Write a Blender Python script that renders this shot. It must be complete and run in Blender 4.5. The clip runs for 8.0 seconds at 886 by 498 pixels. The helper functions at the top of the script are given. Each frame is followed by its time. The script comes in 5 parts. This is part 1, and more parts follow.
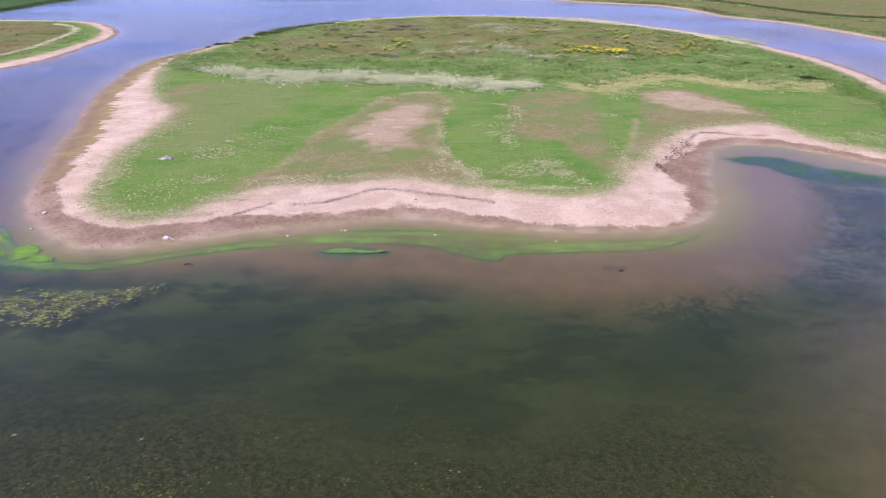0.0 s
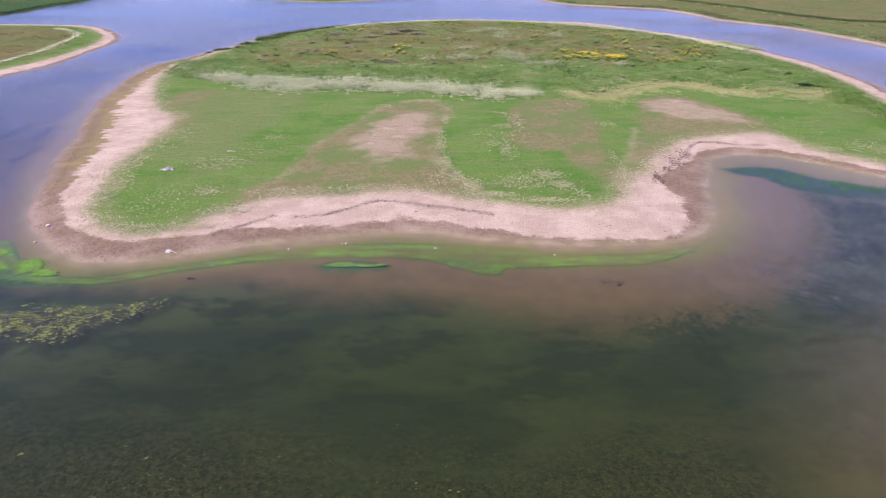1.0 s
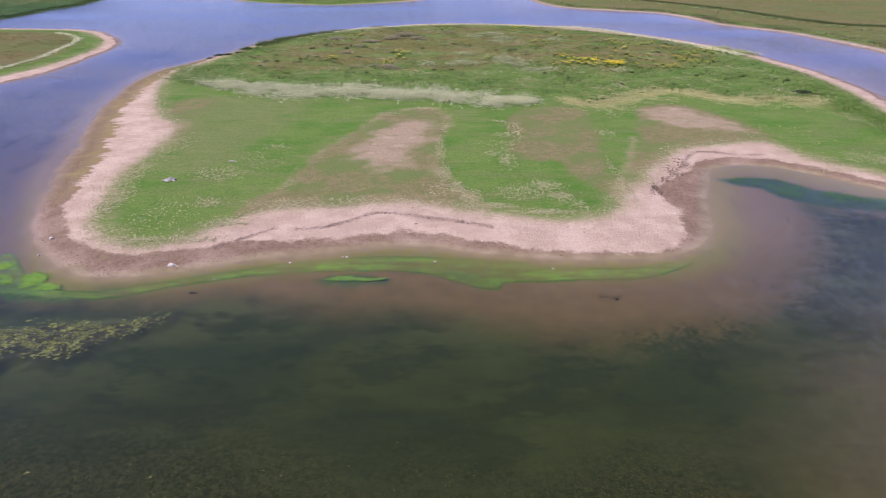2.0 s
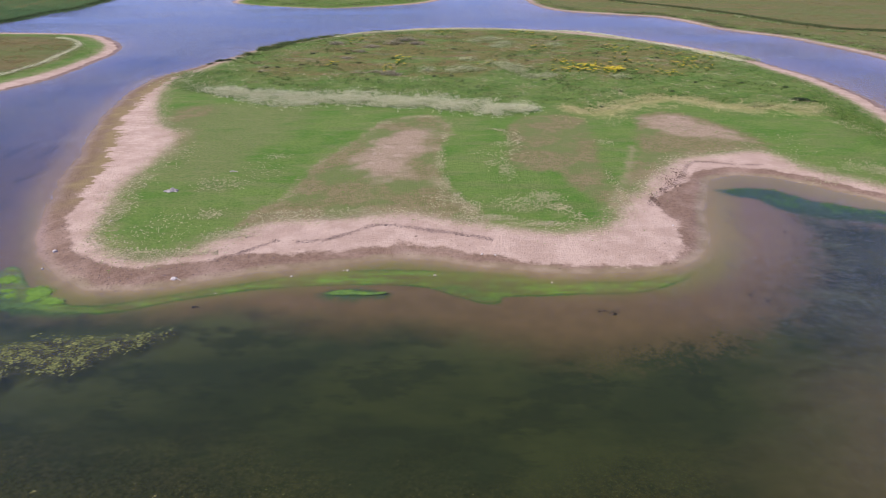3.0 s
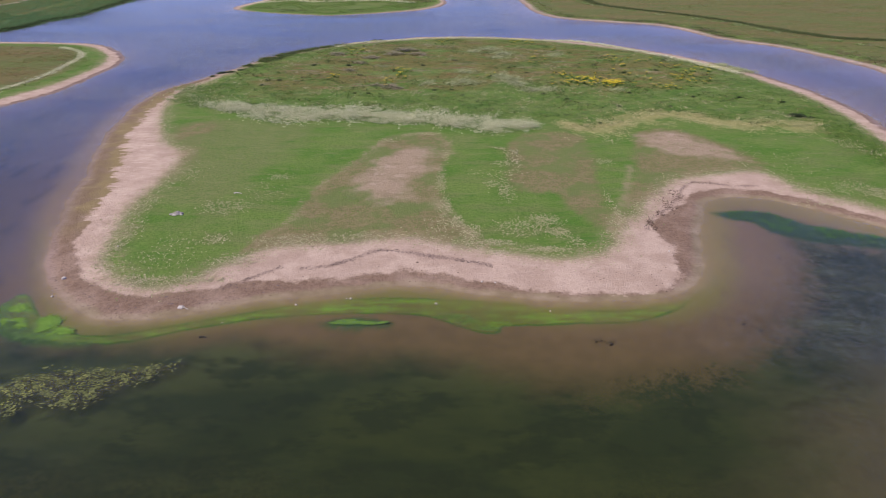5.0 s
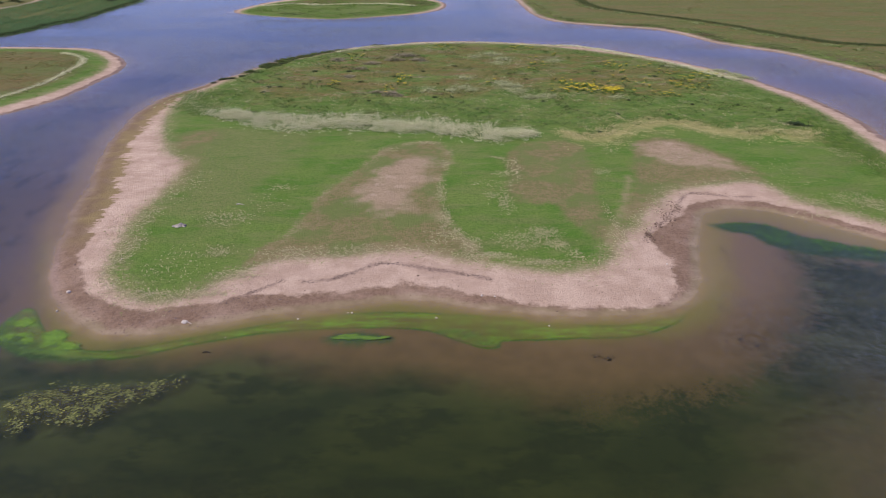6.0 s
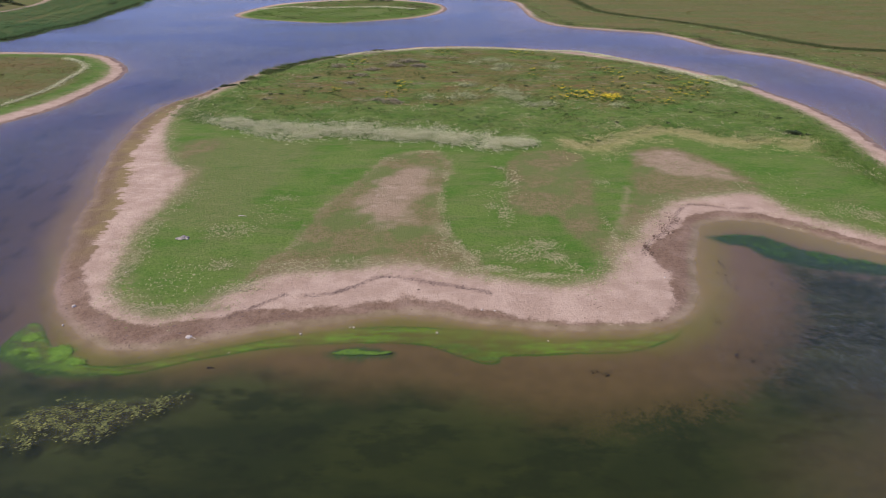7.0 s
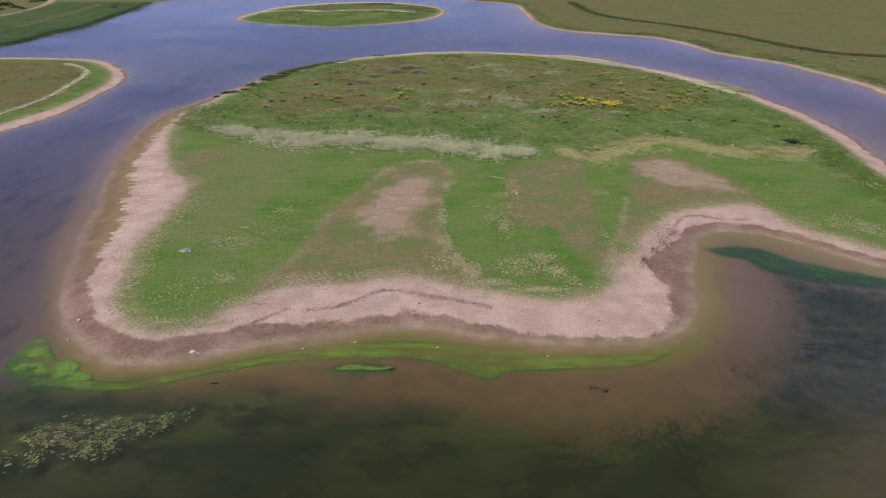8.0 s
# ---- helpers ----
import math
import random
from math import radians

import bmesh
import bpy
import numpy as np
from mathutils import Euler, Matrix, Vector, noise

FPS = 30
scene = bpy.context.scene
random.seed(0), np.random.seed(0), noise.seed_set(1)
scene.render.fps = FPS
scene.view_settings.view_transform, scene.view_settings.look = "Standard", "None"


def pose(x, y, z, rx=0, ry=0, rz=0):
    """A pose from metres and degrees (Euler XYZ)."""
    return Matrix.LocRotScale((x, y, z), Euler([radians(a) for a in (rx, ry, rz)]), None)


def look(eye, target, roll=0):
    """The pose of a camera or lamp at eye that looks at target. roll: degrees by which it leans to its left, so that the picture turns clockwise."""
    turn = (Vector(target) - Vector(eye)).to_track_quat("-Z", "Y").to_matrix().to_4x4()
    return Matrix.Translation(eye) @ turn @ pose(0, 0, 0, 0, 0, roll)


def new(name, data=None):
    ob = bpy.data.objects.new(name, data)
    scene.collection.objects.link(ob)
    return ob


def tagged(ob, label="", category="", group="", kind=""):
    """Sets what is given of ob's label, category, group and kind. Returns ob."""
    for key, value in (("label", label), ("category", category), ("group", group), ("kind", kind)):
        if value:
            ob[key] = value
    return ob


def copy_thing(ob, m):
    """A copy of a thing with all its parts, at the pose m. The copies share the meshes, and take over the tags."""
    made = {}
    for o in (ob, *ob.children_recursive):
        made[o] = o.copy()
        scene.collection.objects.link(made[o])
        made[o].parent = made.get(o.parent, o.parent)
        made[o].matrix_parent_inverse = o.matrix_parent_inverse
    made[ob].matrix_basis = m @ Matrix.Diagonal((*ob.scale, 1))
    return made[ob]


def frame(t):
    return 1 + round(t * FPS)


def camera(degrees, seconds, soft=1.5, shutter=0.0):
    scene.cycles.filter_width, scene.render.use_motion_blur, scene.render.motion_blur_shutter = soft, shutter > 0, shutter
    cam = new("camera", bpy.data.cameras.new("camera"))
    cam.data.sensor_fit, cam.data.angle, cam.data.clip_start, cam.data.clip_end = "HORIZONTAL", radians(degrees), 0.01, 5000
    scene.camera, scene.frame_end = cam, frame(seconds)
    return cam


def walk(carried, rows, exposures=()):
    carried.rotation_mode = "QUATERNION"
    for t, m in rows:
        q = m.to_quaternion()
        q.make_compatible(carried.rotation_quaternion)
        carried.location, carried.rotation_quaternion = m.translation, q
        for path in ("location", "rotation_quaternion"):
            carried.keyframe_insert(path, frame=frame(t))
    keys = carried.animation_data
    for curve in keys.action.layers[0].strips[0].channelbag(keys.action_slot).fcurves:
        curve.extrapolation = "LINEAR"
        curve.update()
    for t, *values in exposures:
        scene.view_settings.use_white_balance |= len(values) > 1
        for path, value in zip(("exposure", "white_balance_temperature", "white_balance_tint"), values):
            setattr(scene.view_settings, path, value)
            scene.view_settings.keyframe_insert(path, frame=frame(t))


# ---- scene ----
cam = camera(70.8, 8.0, soft=1.05)
TILT, ROLL = -26.3, -0.18
PATH = [  # seconds, x, y, z: a drone that climbs straight up
    (0.0, 0.0, 0.0, 25.0), (0.5, 0.01, 0.02, 25.69), (1.0, 0.02, 0.03, 26.4), (1.5, 0.04, 0.05, 27.11),
    (3.0, 0.09, 0.12, 29.29), (3.5, 0.09, 0.14, 30.07), (4.0, 0.06, 0.14, 30.87), (4.5, 0.03, 0.14, 31.69),
    (6.0, -0.02, 0.11, 34.24), (6.5, -0.04, 0.08, 35.16), (7.0, -0.07, 0.04, 36.08), (7.5, -0.1, 0.02, 37.01), (8.0, -0.13, 0.02, 37.95),
]
EXPOSURES = [(0.0, 1.0, 6750, 21), (1.5, 0.78, 6880, 21), (3.0, 0.55, 7000, 19), (4.5, 0.4, 7150, 18), (8.0, 0.19, 7350, 17)]
walk(cam, [(t, pose(x, y, z, 90 + TILT) @ pose(0, 0, 0, 0, 0, ROLL)) for t, x, y, z in PATH], EXPOSURES)

# ---- light ----
SUN_FROM = Vector((-0.72, -0.16, 1.05)).normalized()
world = bpy.data.worlds.new("sky")
scene.world = world
world.use_nodes = True
wn, wl = world.node_tree.nodes, world.node_tree.links
sky = wn.new("ShaderNodeTexSky")
sky.sky_type, sky.sun_disc = "NISHITA", False
sky.sun_elevation = math.asin(SUN_FROM.z)
sky.sun_rotation = math.atan2(SUN_FROM.x, SUN_FROM.y)
sky.altitude, sky.air_density, sky.dust_density, sky.ozone_density = 800, 0.9, 0.0, 3.0
tint = wn.new("ShaderNodeMix")
tint.data_type, tint.blend_type = "RGBA", "MULTIPLY"
tint.inputs[0].default_value, tint.inputs[7].default_value = 1.0, (0.71, 0.76, 1.36, 1)
wl.new(sky.outputs[0], tint.inputs[6]), wl.new(tint.outputs[2], wn["Background"].inputs[0])
wn["Background"].inputs[1].default_value = 0.1
sun = new("sun", bpy.data.lights.new("sun", "SUN"))
sun.data.energy, sun.data.angle, sun.data.color = 3.6, radians(0.6), (1.0, 0.95, 0.88)
sun.matrix_world = look(SUN_FROM * 100, (0, 0, 0))

# ---- plan, in metres: x right, y ahead of the first eye ----
ISLAND_FRONT = [
    (-57.3, 189.5), (-60.5, 177.8), (-64.7, 164.8), (-68.1, 154.5), (-68.3, 142.2), (-67.3, 133.3), (-65.3, 124.2), (-63.1, 114), (-60.1, 104.6),
    (-56.1, 93.9), (-53.5, 85), (-50.8, 77.3), (-48.6, 70.7), (-46.5, 65.7), (-44, 61.1), (-40.8, 56.5), (-37.1, 52.9), (-33.2, 51), (-29.7, 50.7),
    (-26, 51.4), (-21.4, 53.1), (-17.1, 54.6), (-12.5, 55.5), (-7.7, 56.6), (-2.9, 57.2), (2, 56.1), (6.8, 54.8), (11.4, 53.9), (16.1, 53.9),
    (20.3, 53.9), (23.9, 55.1), (26.7, 57.8), (29, 62), (30.9, 67.3), (33.9, 75), (35.9, 79.4), (38.7, 81.7), (42.9, 81.9), (47, 80.3), (50.1, 77),
    (53.1, 74.1), (56.9, 70.8),
]
ISLAND_BACK = [
    (65.1, 67.1), (78, 71.5), (88.8, 83.9), (85.7, 96.5), (84.7, 114.3), (87.3, 125.3), (88.1, 137), (88.4, 149.7), (87, 160.8), (84.4, 175),
    (79.4, 190.7), (72.2, 205.4), (61.7, 221.1), (52.2, 231.7), (37, 239.4), (16.5, 246.4), (-5.1, 246.8), (-17.6, 240.5), (-29.5, 234.4),
    (-38.4, 225.1), (-47.6, 212.3), (-54.4, 201.7),
]
GRASS_FRONT = [
    (-55.9, 185.5), (-59.1, 170.7), (-61.2, 154.9), (-62.2, 148.2), (-60.5, 136.7), (-56.4, 123.9), (-50, 109.7), (-44.2, 102.2), (-42.7, 94.3),
    (-42.2, 86.3), (-42.2, 78.5), (-40.8, 71.7), (-39.8, 67.2), (-37.9, 61.9), (-35.3, 58.8), (-32.3, 57.1), (-29.1, 56.6), (-26.6, 58.2),
    (-24.4, 61.2), (-21.9, 64.1), (-19, 66.1), (-14.9, 66.5), (-10.2, 67.3), (-6.1, 68.3), (-2.5, 67.8), (1, 66.2), (5, 64.8), (9, 63.8),
    (12.8, 62.8), (16.9, 63.4), (19.9, 65.4), (21.5, 69), (23.7, 73.7), (25.9, 75.3), (27.8, 79.8), (31.1, 83.7), (34.2, 87.9), (37.4, 89.6),
    (41.2, 90.5), (45.3, 91.9), (48.9, 91.9), (50.2, 88.9), (51.5, 84.5), (53.9, 81.1), (56.9, 78.1), (59.6, 75.1),
]
GRASS_BACK = [
    (68, 71), (77.9, 74.1), (85.6, 83.3), (82.3, 92.1), (78.2, 104.3), (80.7, 116.5), (82.8, 128.9), (83.9, 143.8), (82.3, 157.2), (80.7, 170.1),
    (76.9, 184.3), (69.5, 197.2), (59.3, 211.9), (50.1, 221.8), (36, 232.6), (16, 239.2), (-4.9, 238.3), (-17.1, 233.5), (-28.7, 227.8),
    (-37.5, 220), (-46.8, 208.6), (-53.3, 197.4),
]
BARE_MID = [
    (-9, 112.3), (-1.6, 114.2), (1.1, 108), (1.5, 101.5), (-0.2, 94.9), (-0.4, 84.7), (0.4, 77.9), (2.2, 72.8), (5.1, 66.7), (3.6, 64), (-9.9, 64.8),
    (-18.6, 64.4), (-23.1, 63.5), (-22.5, 69.1), (-19.9, 73.8), (-19.1, 79), (-18.3, 85.9), (-15.2, 94.6), (-12.8, 102.5), (-11.3, 108.1),
]
BARE_CORE = [
    (-7, 104.5), (-2, 103), (-1.4, 96.2), (-3.9, 87.9), (-5.3, 80.8), (-8.4, 79.8), (-12.2, 84.8), (-12.1, 91.4), (-9.9, 97.6),
]
DRY_MID = [
    (13.5, 108.8), (18.8, 113.7), (23.9, 112), (24.2, 102.7), (22.5, 90), (21.3, 80.6), (20.7, 71.1), (18.8, 76), (16.6, 83.6), (13.7, 83.6),
    (11, 85.7), (11.1, 94.8),
]
DRY_RIGHT = [
    (34.1, 108.6), (36.7, 114.2), (43.2, 115.9), (48.3, 109.1), (51, 101.1), (50.5, 92.6), (44.3, 91.7), (38.1, 89.4), (34.6, 86.5), (29.3, 80.5),
    (24.5, 74.3), (20, 65.3), (21.3, 71.1), (24.3, 79.6), (29.1, 91.1),
]
BARE_RIGHT = [
    (35.9, 111.2), (42.5, 113.8), (46, 108.5), (48.1, 101.1), (47.7, 97.6), (43.2, 98.2), (39.4, 101.2), (36.8, 105.6),
]
DRY_LEFT = [
    (-52.2, 119.7), (-45.5, 123.5), (-42.6, 117.8), (-43.6, 109.4), (-41.1, 100.5), (-41.2, 92.8), (-43.9, 95.3), (-47.2, 106.3),
]
ROUGH_FRONT = [
    (-61.7, 160.5), (-58.8, 148.9), (-52.7, 140.1), (-40.8, 131.6), (-33.3, 125.7), (-25.7, 122.1), (-16.5, 122.4), (-9.6, 120.8), (-0.5, 118.8),
    (7.1, 115.9), (12.8, 118.3), (18.8, 121.2), (24.6, 121.9), (27.6, 114.6), (33, 118.9), (40.4, 125.3), (46.7, 126.9), (51.9, 121.7),
    (59.3, 117.9), (67.8, 117.1), (72.8, 119.2), (70.3, 111.5), (73.7, 108.3), (71.5, 99.5), (70.3, 91.9), (74.4, 87.3),
]
WHITE_BAND = [
    (-50.5, 137.2, 1.2), (-43.8, 133.4, 2), (-36.8, 130.3, 3), (-29, 127.3, 3.8), (-22, 128.5, 3.8), (-16, 128.4, 3.2), (-10.9, 123.1, 1.6),
    (-5.3, 127, 4), (0.6, 121.8, 1.8), (6.3, 121.4, 4), (11.7, 118, 2.6), (16.8, 119, 1.2),
]
YELLOW_BAND = [
    (24.9, 120.4, 1), (28.3, 115, 1.8), (33.9, 120.3, 2), (43.3, 127.3, 2.6), (49, 126.4, 2), (53.9, 120.9, 2), (58.7, 119, 2), (64.4, 119.3, 2.2),
    (67.8, 117.1, 2), (73.6, 121.4, 1.2),
]
LEFT_SPIT = [
    (-168.2, 235.7), (-141.1, 235.2), (-122, 230.1), (-108.2, 215.4), (-99.2, 200.6), (-95.4, 187.6), (-93.7, 169.1), (-93, 153.7), (-95.2, 143.1),
    (-98, 135), (-100.7, 124.6), (-109.2, 111.2), (-140.9, 134.2), (-198, 217),
]
LEFT_SPIT_GRASS = [
    (-164.5, 230.2), (-137.9, 229.7), (-123.4, 224.9), (-111.1, 211.7), (-103.6, 199.1), (-99.6, 186.2), (-98.5, 172.6), (-98.3, 158.3),
    (-100.1, 149.2), (-102, 141.5), (-104.8, 130.5), (-112.2, 118.8), (-137.6, 137.6), (-190.6, 215.1),
]
LEFT_SPIT_CREST = [
    (-129.6, 221), (-118.3, 211.3), (-111.9, 198.7), (-109.4, 185.8), (-106.8, 170.9), (-106.8, 160.5), (-107.8, 150.6), (-109.3, 140.7),
]
REED_SHORE = [
    (-193.6, 211.7), (-186.2, 234.8), (-180.4, 264.7), (-178.5, 280.7), (-180.6, 306.6), (-178.4, 327.9), (-186.4, 374.7), (-193.7, 424.4),
    (-201.9, 460.8),
]
MID_ISLE = [
    (-112.2, 358.5), (-113.3, 387.7), (-103.9, 432.9), (-71.3, 460.7), (-40.4, 464), (-8.5, 437.6), (1.7, 407.4), (0.6, 375.2), (-9.9, 350.4),
    (-24.1, 338.1), (-51.1, 324.7), (-68.4, 327.4), (-91.3, 339.9),
]
MID_ISLE_GRASS = [
    (-105.1, 358.2), (-105, 381.3), (-96.9, 418), (-68.8, 444.2), (-39, 447.4), (-13.7, 426.5), (-4.5, 404.4), (-6.8, 375.4), (-14.6, 355.7),
    (-27.4, 343), (-51.8, 329), (-67.8, 331.8), (-88.9, 342.1),
]
RIGHT_SHORE = [
    (18.7, 471), (44, 443.9), (46.5, 399.2), (46, 354.1), (49, 322.2), (57, 305), (74.7, 291.1), (89.5, 281.7), (96.1, 265.1), (99.9, 244.8),
    (105.2, 231.9), (114.2, 216.9), (117.9, 198.9), (120.1, 182), (118.7, 167.5), (118.5, 140.5), (116.4, 115.7),
]
DITCH = [
    (87.4, 455.1), (86.9, 381.8), (95.7, 352.8), (114.9, 320.6), (128, 286.2), (136.5, 253.8), (145, 237.4), (158.4, 229.7), (172.3, 212.7),
]
HEDGE_ROW = [
    (78.2, 405), (83.7, 367), (104, 320.8), (119.6, 290), (126.5, 266), (131.7, 244.2), (141.4, 224.2), (145.2, 209.1),
]
TRACK = [
    (-251.5, 376.5), (-253.8, 401.6), (-262.8, 438.1), (-281, 481.7),
]
ALGAE = [
    (-43.7, 50.1), (-39.3, 47.7), (-35, 46.9), (-31.4, 47), (-28.4, 47.5), (-25.1, 48.8), (-21.6, 49.9), (-17.9, 51), (-14.7, 51.5), (-11.8, 51.8),
    (-8.4, 52), (-2.7, 51.9), (0.2, 50.6), (3.5, 48.7), (5.4, 48.7), (5.8, 49.8), (9.1, 49.8), (14.7, 50.1), (18.7, 50.4), (22.6, 52.1),
    (25.2, 54.3), (23.7, 54.4), (19.3, 52.6), (12.4, 52.6), (6.7, 53.8), (0.8, 54.6), (-5.2, 55.1), (-11.1, 54.5), (-16.7, 53.1), (-22, 51.3),
    (-27, 49.6), (-31, 48.5), (-35, 48.9), (-38.1, 50.5), (-42.3, 55.5), (-43.9, 55.7), (-44.3, 52.4),
]
ALGAE_LENS = [
    (-11.4, 50.4), (-10, 50.9), (-7.8, 51.1), (-4.9, 50.4), (-6, 49.8), (-8.1, 49.6), (-10.4, 49.8),
]
WEED_PATCH = [
    (-36.3, 40.7), (-35.4, 42), (-33.3, 42.8), (-30.4, 43), (-27.5, 43.1), (-24.7, 43.6), (-22.6, 44.3), (-22.6, 43.4), (-24.5, 42), (-26.4, 40.6),
    (-28, 39), (-29.9, 38.1), (-33, 39.5), (-35, 39.7),
]
WEED_PATCH_B = [
    (-39.6, 38.1), (-38.4, 39), (-35.5, 38.5), (-35.3, 37.8), (-36.7, 37.2),
]
WEED_PATCH_C = [
    (-35, 38.6), (-34.2, 39.1), (-33.1, 38.5), (-33.1, 37.4), (-34, 37.6),
]
DEEP = [
    (-69.8, 47.8), (-48.1, 47.7), (-34.5, 47.6), (-26.2, 47.2), (-18.2, 47.4), (-11.9, 45.7), (-4.5, 44.9), (0.6, 43.8), (5.6, 42.6), (10.4, 41.5),
    (13.3, 41.2), (17, 42.2), (21.9, 43.3), (26.4, 44.5), (29.8, 47.3), (33.1, 50.8), (37, 55.8), (39.6, 60.2), (42.1, 65.3), (42.4, 68.1),
    (44.8, 69.2), (49.1, 68.1), (54.2, 66.3), (61.5, 63.9),
]
BAY_ALGAE = [
    (36.1, 76.4), (40.2, 77.4), (43.4, 76.7), (46.1, 73.6), (48.8, 71.7), (52.1, 69.8), (56.8, 67.1), (55.9, 65.7), (50.1, 67.6), (46.4, 68.6),
    (44.2, 69.8), (41.2, 71.1), (40.7, 74.1), (38.3, 74.7),
]
WRACK_A = [
    (-23.5, 56.2), (-21.4, 57.6), (-19.4, 59.6), (-17.8, 60.8),
]
WRACK_B = [
    (-15.5, 60.7), (-12.7, 61.1), (-9.7, 63.2), (-7.5, 64.9), (-4.5, 64.6), (-0.4, 63.2), (2.9, 62.2), (5.3, 61),
]
SCARP = [
    (25.4, 70.5), (26.3, 72.8), (27.7, 74.8), (30.4, 77.6), (32.8, 81.3), (35, 85.3), (37, 87.4), (39.5, 87.2), (42.1, 86.1), (46.3, 86),
]
PALE_SPECKS_WEST = [
    (-67, 151.7, 4.2, 8.9, 40), (-57.2, 143.6, 4, 6.4, 60), (-40.9, 78.2, 2, 4.8, 140), (-39.4, 90.5, 2.7, 6.1, 90),
    (-38.6, 68.4, 1.3, 5.5, 170), (-32.4, 57.9, 2.5, 1.1, 130), (-31.3, 64.2, 4, 4.9, 90), (-29.5, 78.2, 3.5, 2.6, 170),
    (-27.5, 68.1, 1.8, 1.5, 70), (-27.5, 58.1, 4.4, 0.9, 150), (-25.4, 83.9, 3.3, 4.2, 40), (-24.7, 89.9, 2.2, 1.4, 60),
]
PALE_SPECKS_MIDWEST = [
    (-23.4, 62.2, 2.6, 1.3, 120), (-18.6, 67.6, 4.2, 1.5, 140), (-10.3, 68.3, 4.9, 1.5, 130), (-9.8, 109.1, 2.1, 1.6, 40),
    (-2.6, 113.6, 2.7, 1, 50), (-0.4, 72, 1.8, 3, 70), (-0.2, 87.9, 0.7, 5.8, 90), (0.4, 77.9, 0.8, 3.8, 90), (0.5, 100.2, 0.6, 3.4, 30),
    (1.8, 72.8, 0.9, 2, 80), (3.5, 70, 1.4, 2.5, 90), (5.1, 66.7, 3.1, 1, 160),
]
PALE_SPECKS_MIDEAST = [
    (7.3, 86.8, 1, 1.3, 30), (7.6, 91.2, 3.6, 2.4, 40), (9.1, 83.6, 1.2, 3.8, 90), (9.8, 96.1, 1.7, 1.3, 50), (10.5, 71.2, 4, 2.6, 230),
    (11.1, 100.1, 0.8, 3.9, 60), (11.8, 65, 2.7, 0.7, 130), (13, 73.5, 1.9, 1.7, 130), (14.3, 69.6, 1.4, 1.5, 90),
    (15.9, 66.7, 1.4, 1.7, 50), (23, 76, 0.6, 7.5, 90), (26.2, 96.7, 1.5, 1.6, 50),
]
PALE_SPECKS_EAST = [
    (30.5, 108.7, 2.1, 2.6, 50), (52.7, 83.7, 4.1, 1.2, 100), (53.4, 95.7, 5.5, 8.1, 60), (53.7, 79.4, 4.8, 1.5, 110),
    (59.7, 84.2, 3.3, 3, 170), (62.2, 82.2, 2, 3.3, 110), (71.7, 108.3, 3.1, 1.6, 100), (71.9, 105.2, 3, 2.1, 120),
    (72.3, 100.9, 1.7, 2.8, 80),
]
PALE_SPECKS = PALE_SPECKS_WEST + PALE_SPECKS_MIDWEST + PALE_SPECKS_MIDEAST + PALE_SPECKS_EAST
YELLOW_SPOTS_WEST = [
    (-29.1, 165.8, 1.2, 2.7, 7), (-26.6, 209.7, 3.7, 4.1, 10), (-13.6, 159.8, 1.5, 3.8, 8), (-10.6, 170.9, 1.8, 6.5, 14),
    (1.3, 229, 4.8, 3.6, 10), (10.1, 169.3, 3, 5.6, 4), (25.4, 228.5, 2, 4.8, 9), (28.2, 190.4, 2.4, 5.2, 9), (30.4, 228.4, 2, 3.6, 10),
    (30.8, 161.1, 3.8, 5.2, 16), (32.9, 210.8, 4.5, 5.2, 5),
]
YELLOW_SPOTS_EAST = [
    (35.2, 164.9, 3.9, 4.7, 22), (39.7, 158.5, 4.3, 3.7, 62), (43, 157.3, 2, 2.4, 40), (49.5, 165.4, 3.7, 6.1, 10),
    (50.2, 190, 3.4, 5.2, 7), (54.3, 152.4, 2.2, 2.3, 14), (56.8, 183.3, 6.5, 8.2, 22), (63.2, 162, 3.5, 3.9, 14), (64.4, 172, 2.8, 5.8, 8),
    (70.1, 177, 4.4, 6.9, 20),
]
YELLOW_SPOTS = YELLOW_SPOTS_WEST + YELLOW_SPOTS_EAST
GREY_SHRUBS_WEST = [
    (-33.2, 204, 2.2, 3.9), (-26, 176.9, 1.4, 2.2), (-24.2, 188.6, 1.7, 3.4), (-21.7, 197.3, 2.1, 4.6), (-16.5, 156.9, 1.3, 2.4),
    (-15.1, 203.7, 2.5, 3.9), (-13.3, 155, 2, 2.4), (-11.9, 211.5, 3, 5.3), (-11, 153.3, 1.3, 1.7), (-7.9, 203.5, 2.2, 3.9),
    (-3.5, 159.1, 1.2, 2.5), (2.3, 159, 1.2, 2.5), (5.6, 162.1, 1.5, 3.2), (6.4, 174.2, 1.7, 2.9), (7.8, 159, 1.3, 2.5),
]
GREY_SHRUBS_EAST = [
    (10.4, 209.1, 1.8, 4.1), (15.3, 167.8, 1.8, 4.1), (16.3, 213.1, 2.3, 4.2), (16.9, 197.5, 1.6, 2.8), (17.1, 162.6, 2.6, 5.9),
    (18.7, 157.6, 1.9, 3.7), (19.1, 203.1, 2.3, 3.9), (21.4, 150.6, 1.6, 1.7), (25.7, 151.7, 1.5, 1.7), (35, 200.9, 1.6, 2.8),
    (42, 150.4, 1.2, 1.7), (68.5, 191.4, 1.5, 2.6), (80.3, 184.6, 1.6, 2.4), (82.1, 179.1, 1.6, 2.3), (82.9, 175.3, 1.6, 2.2),
]
GREY_SHRUBS = GREY_SHRUBS_WEST + GREY_SHRUBS_EAST
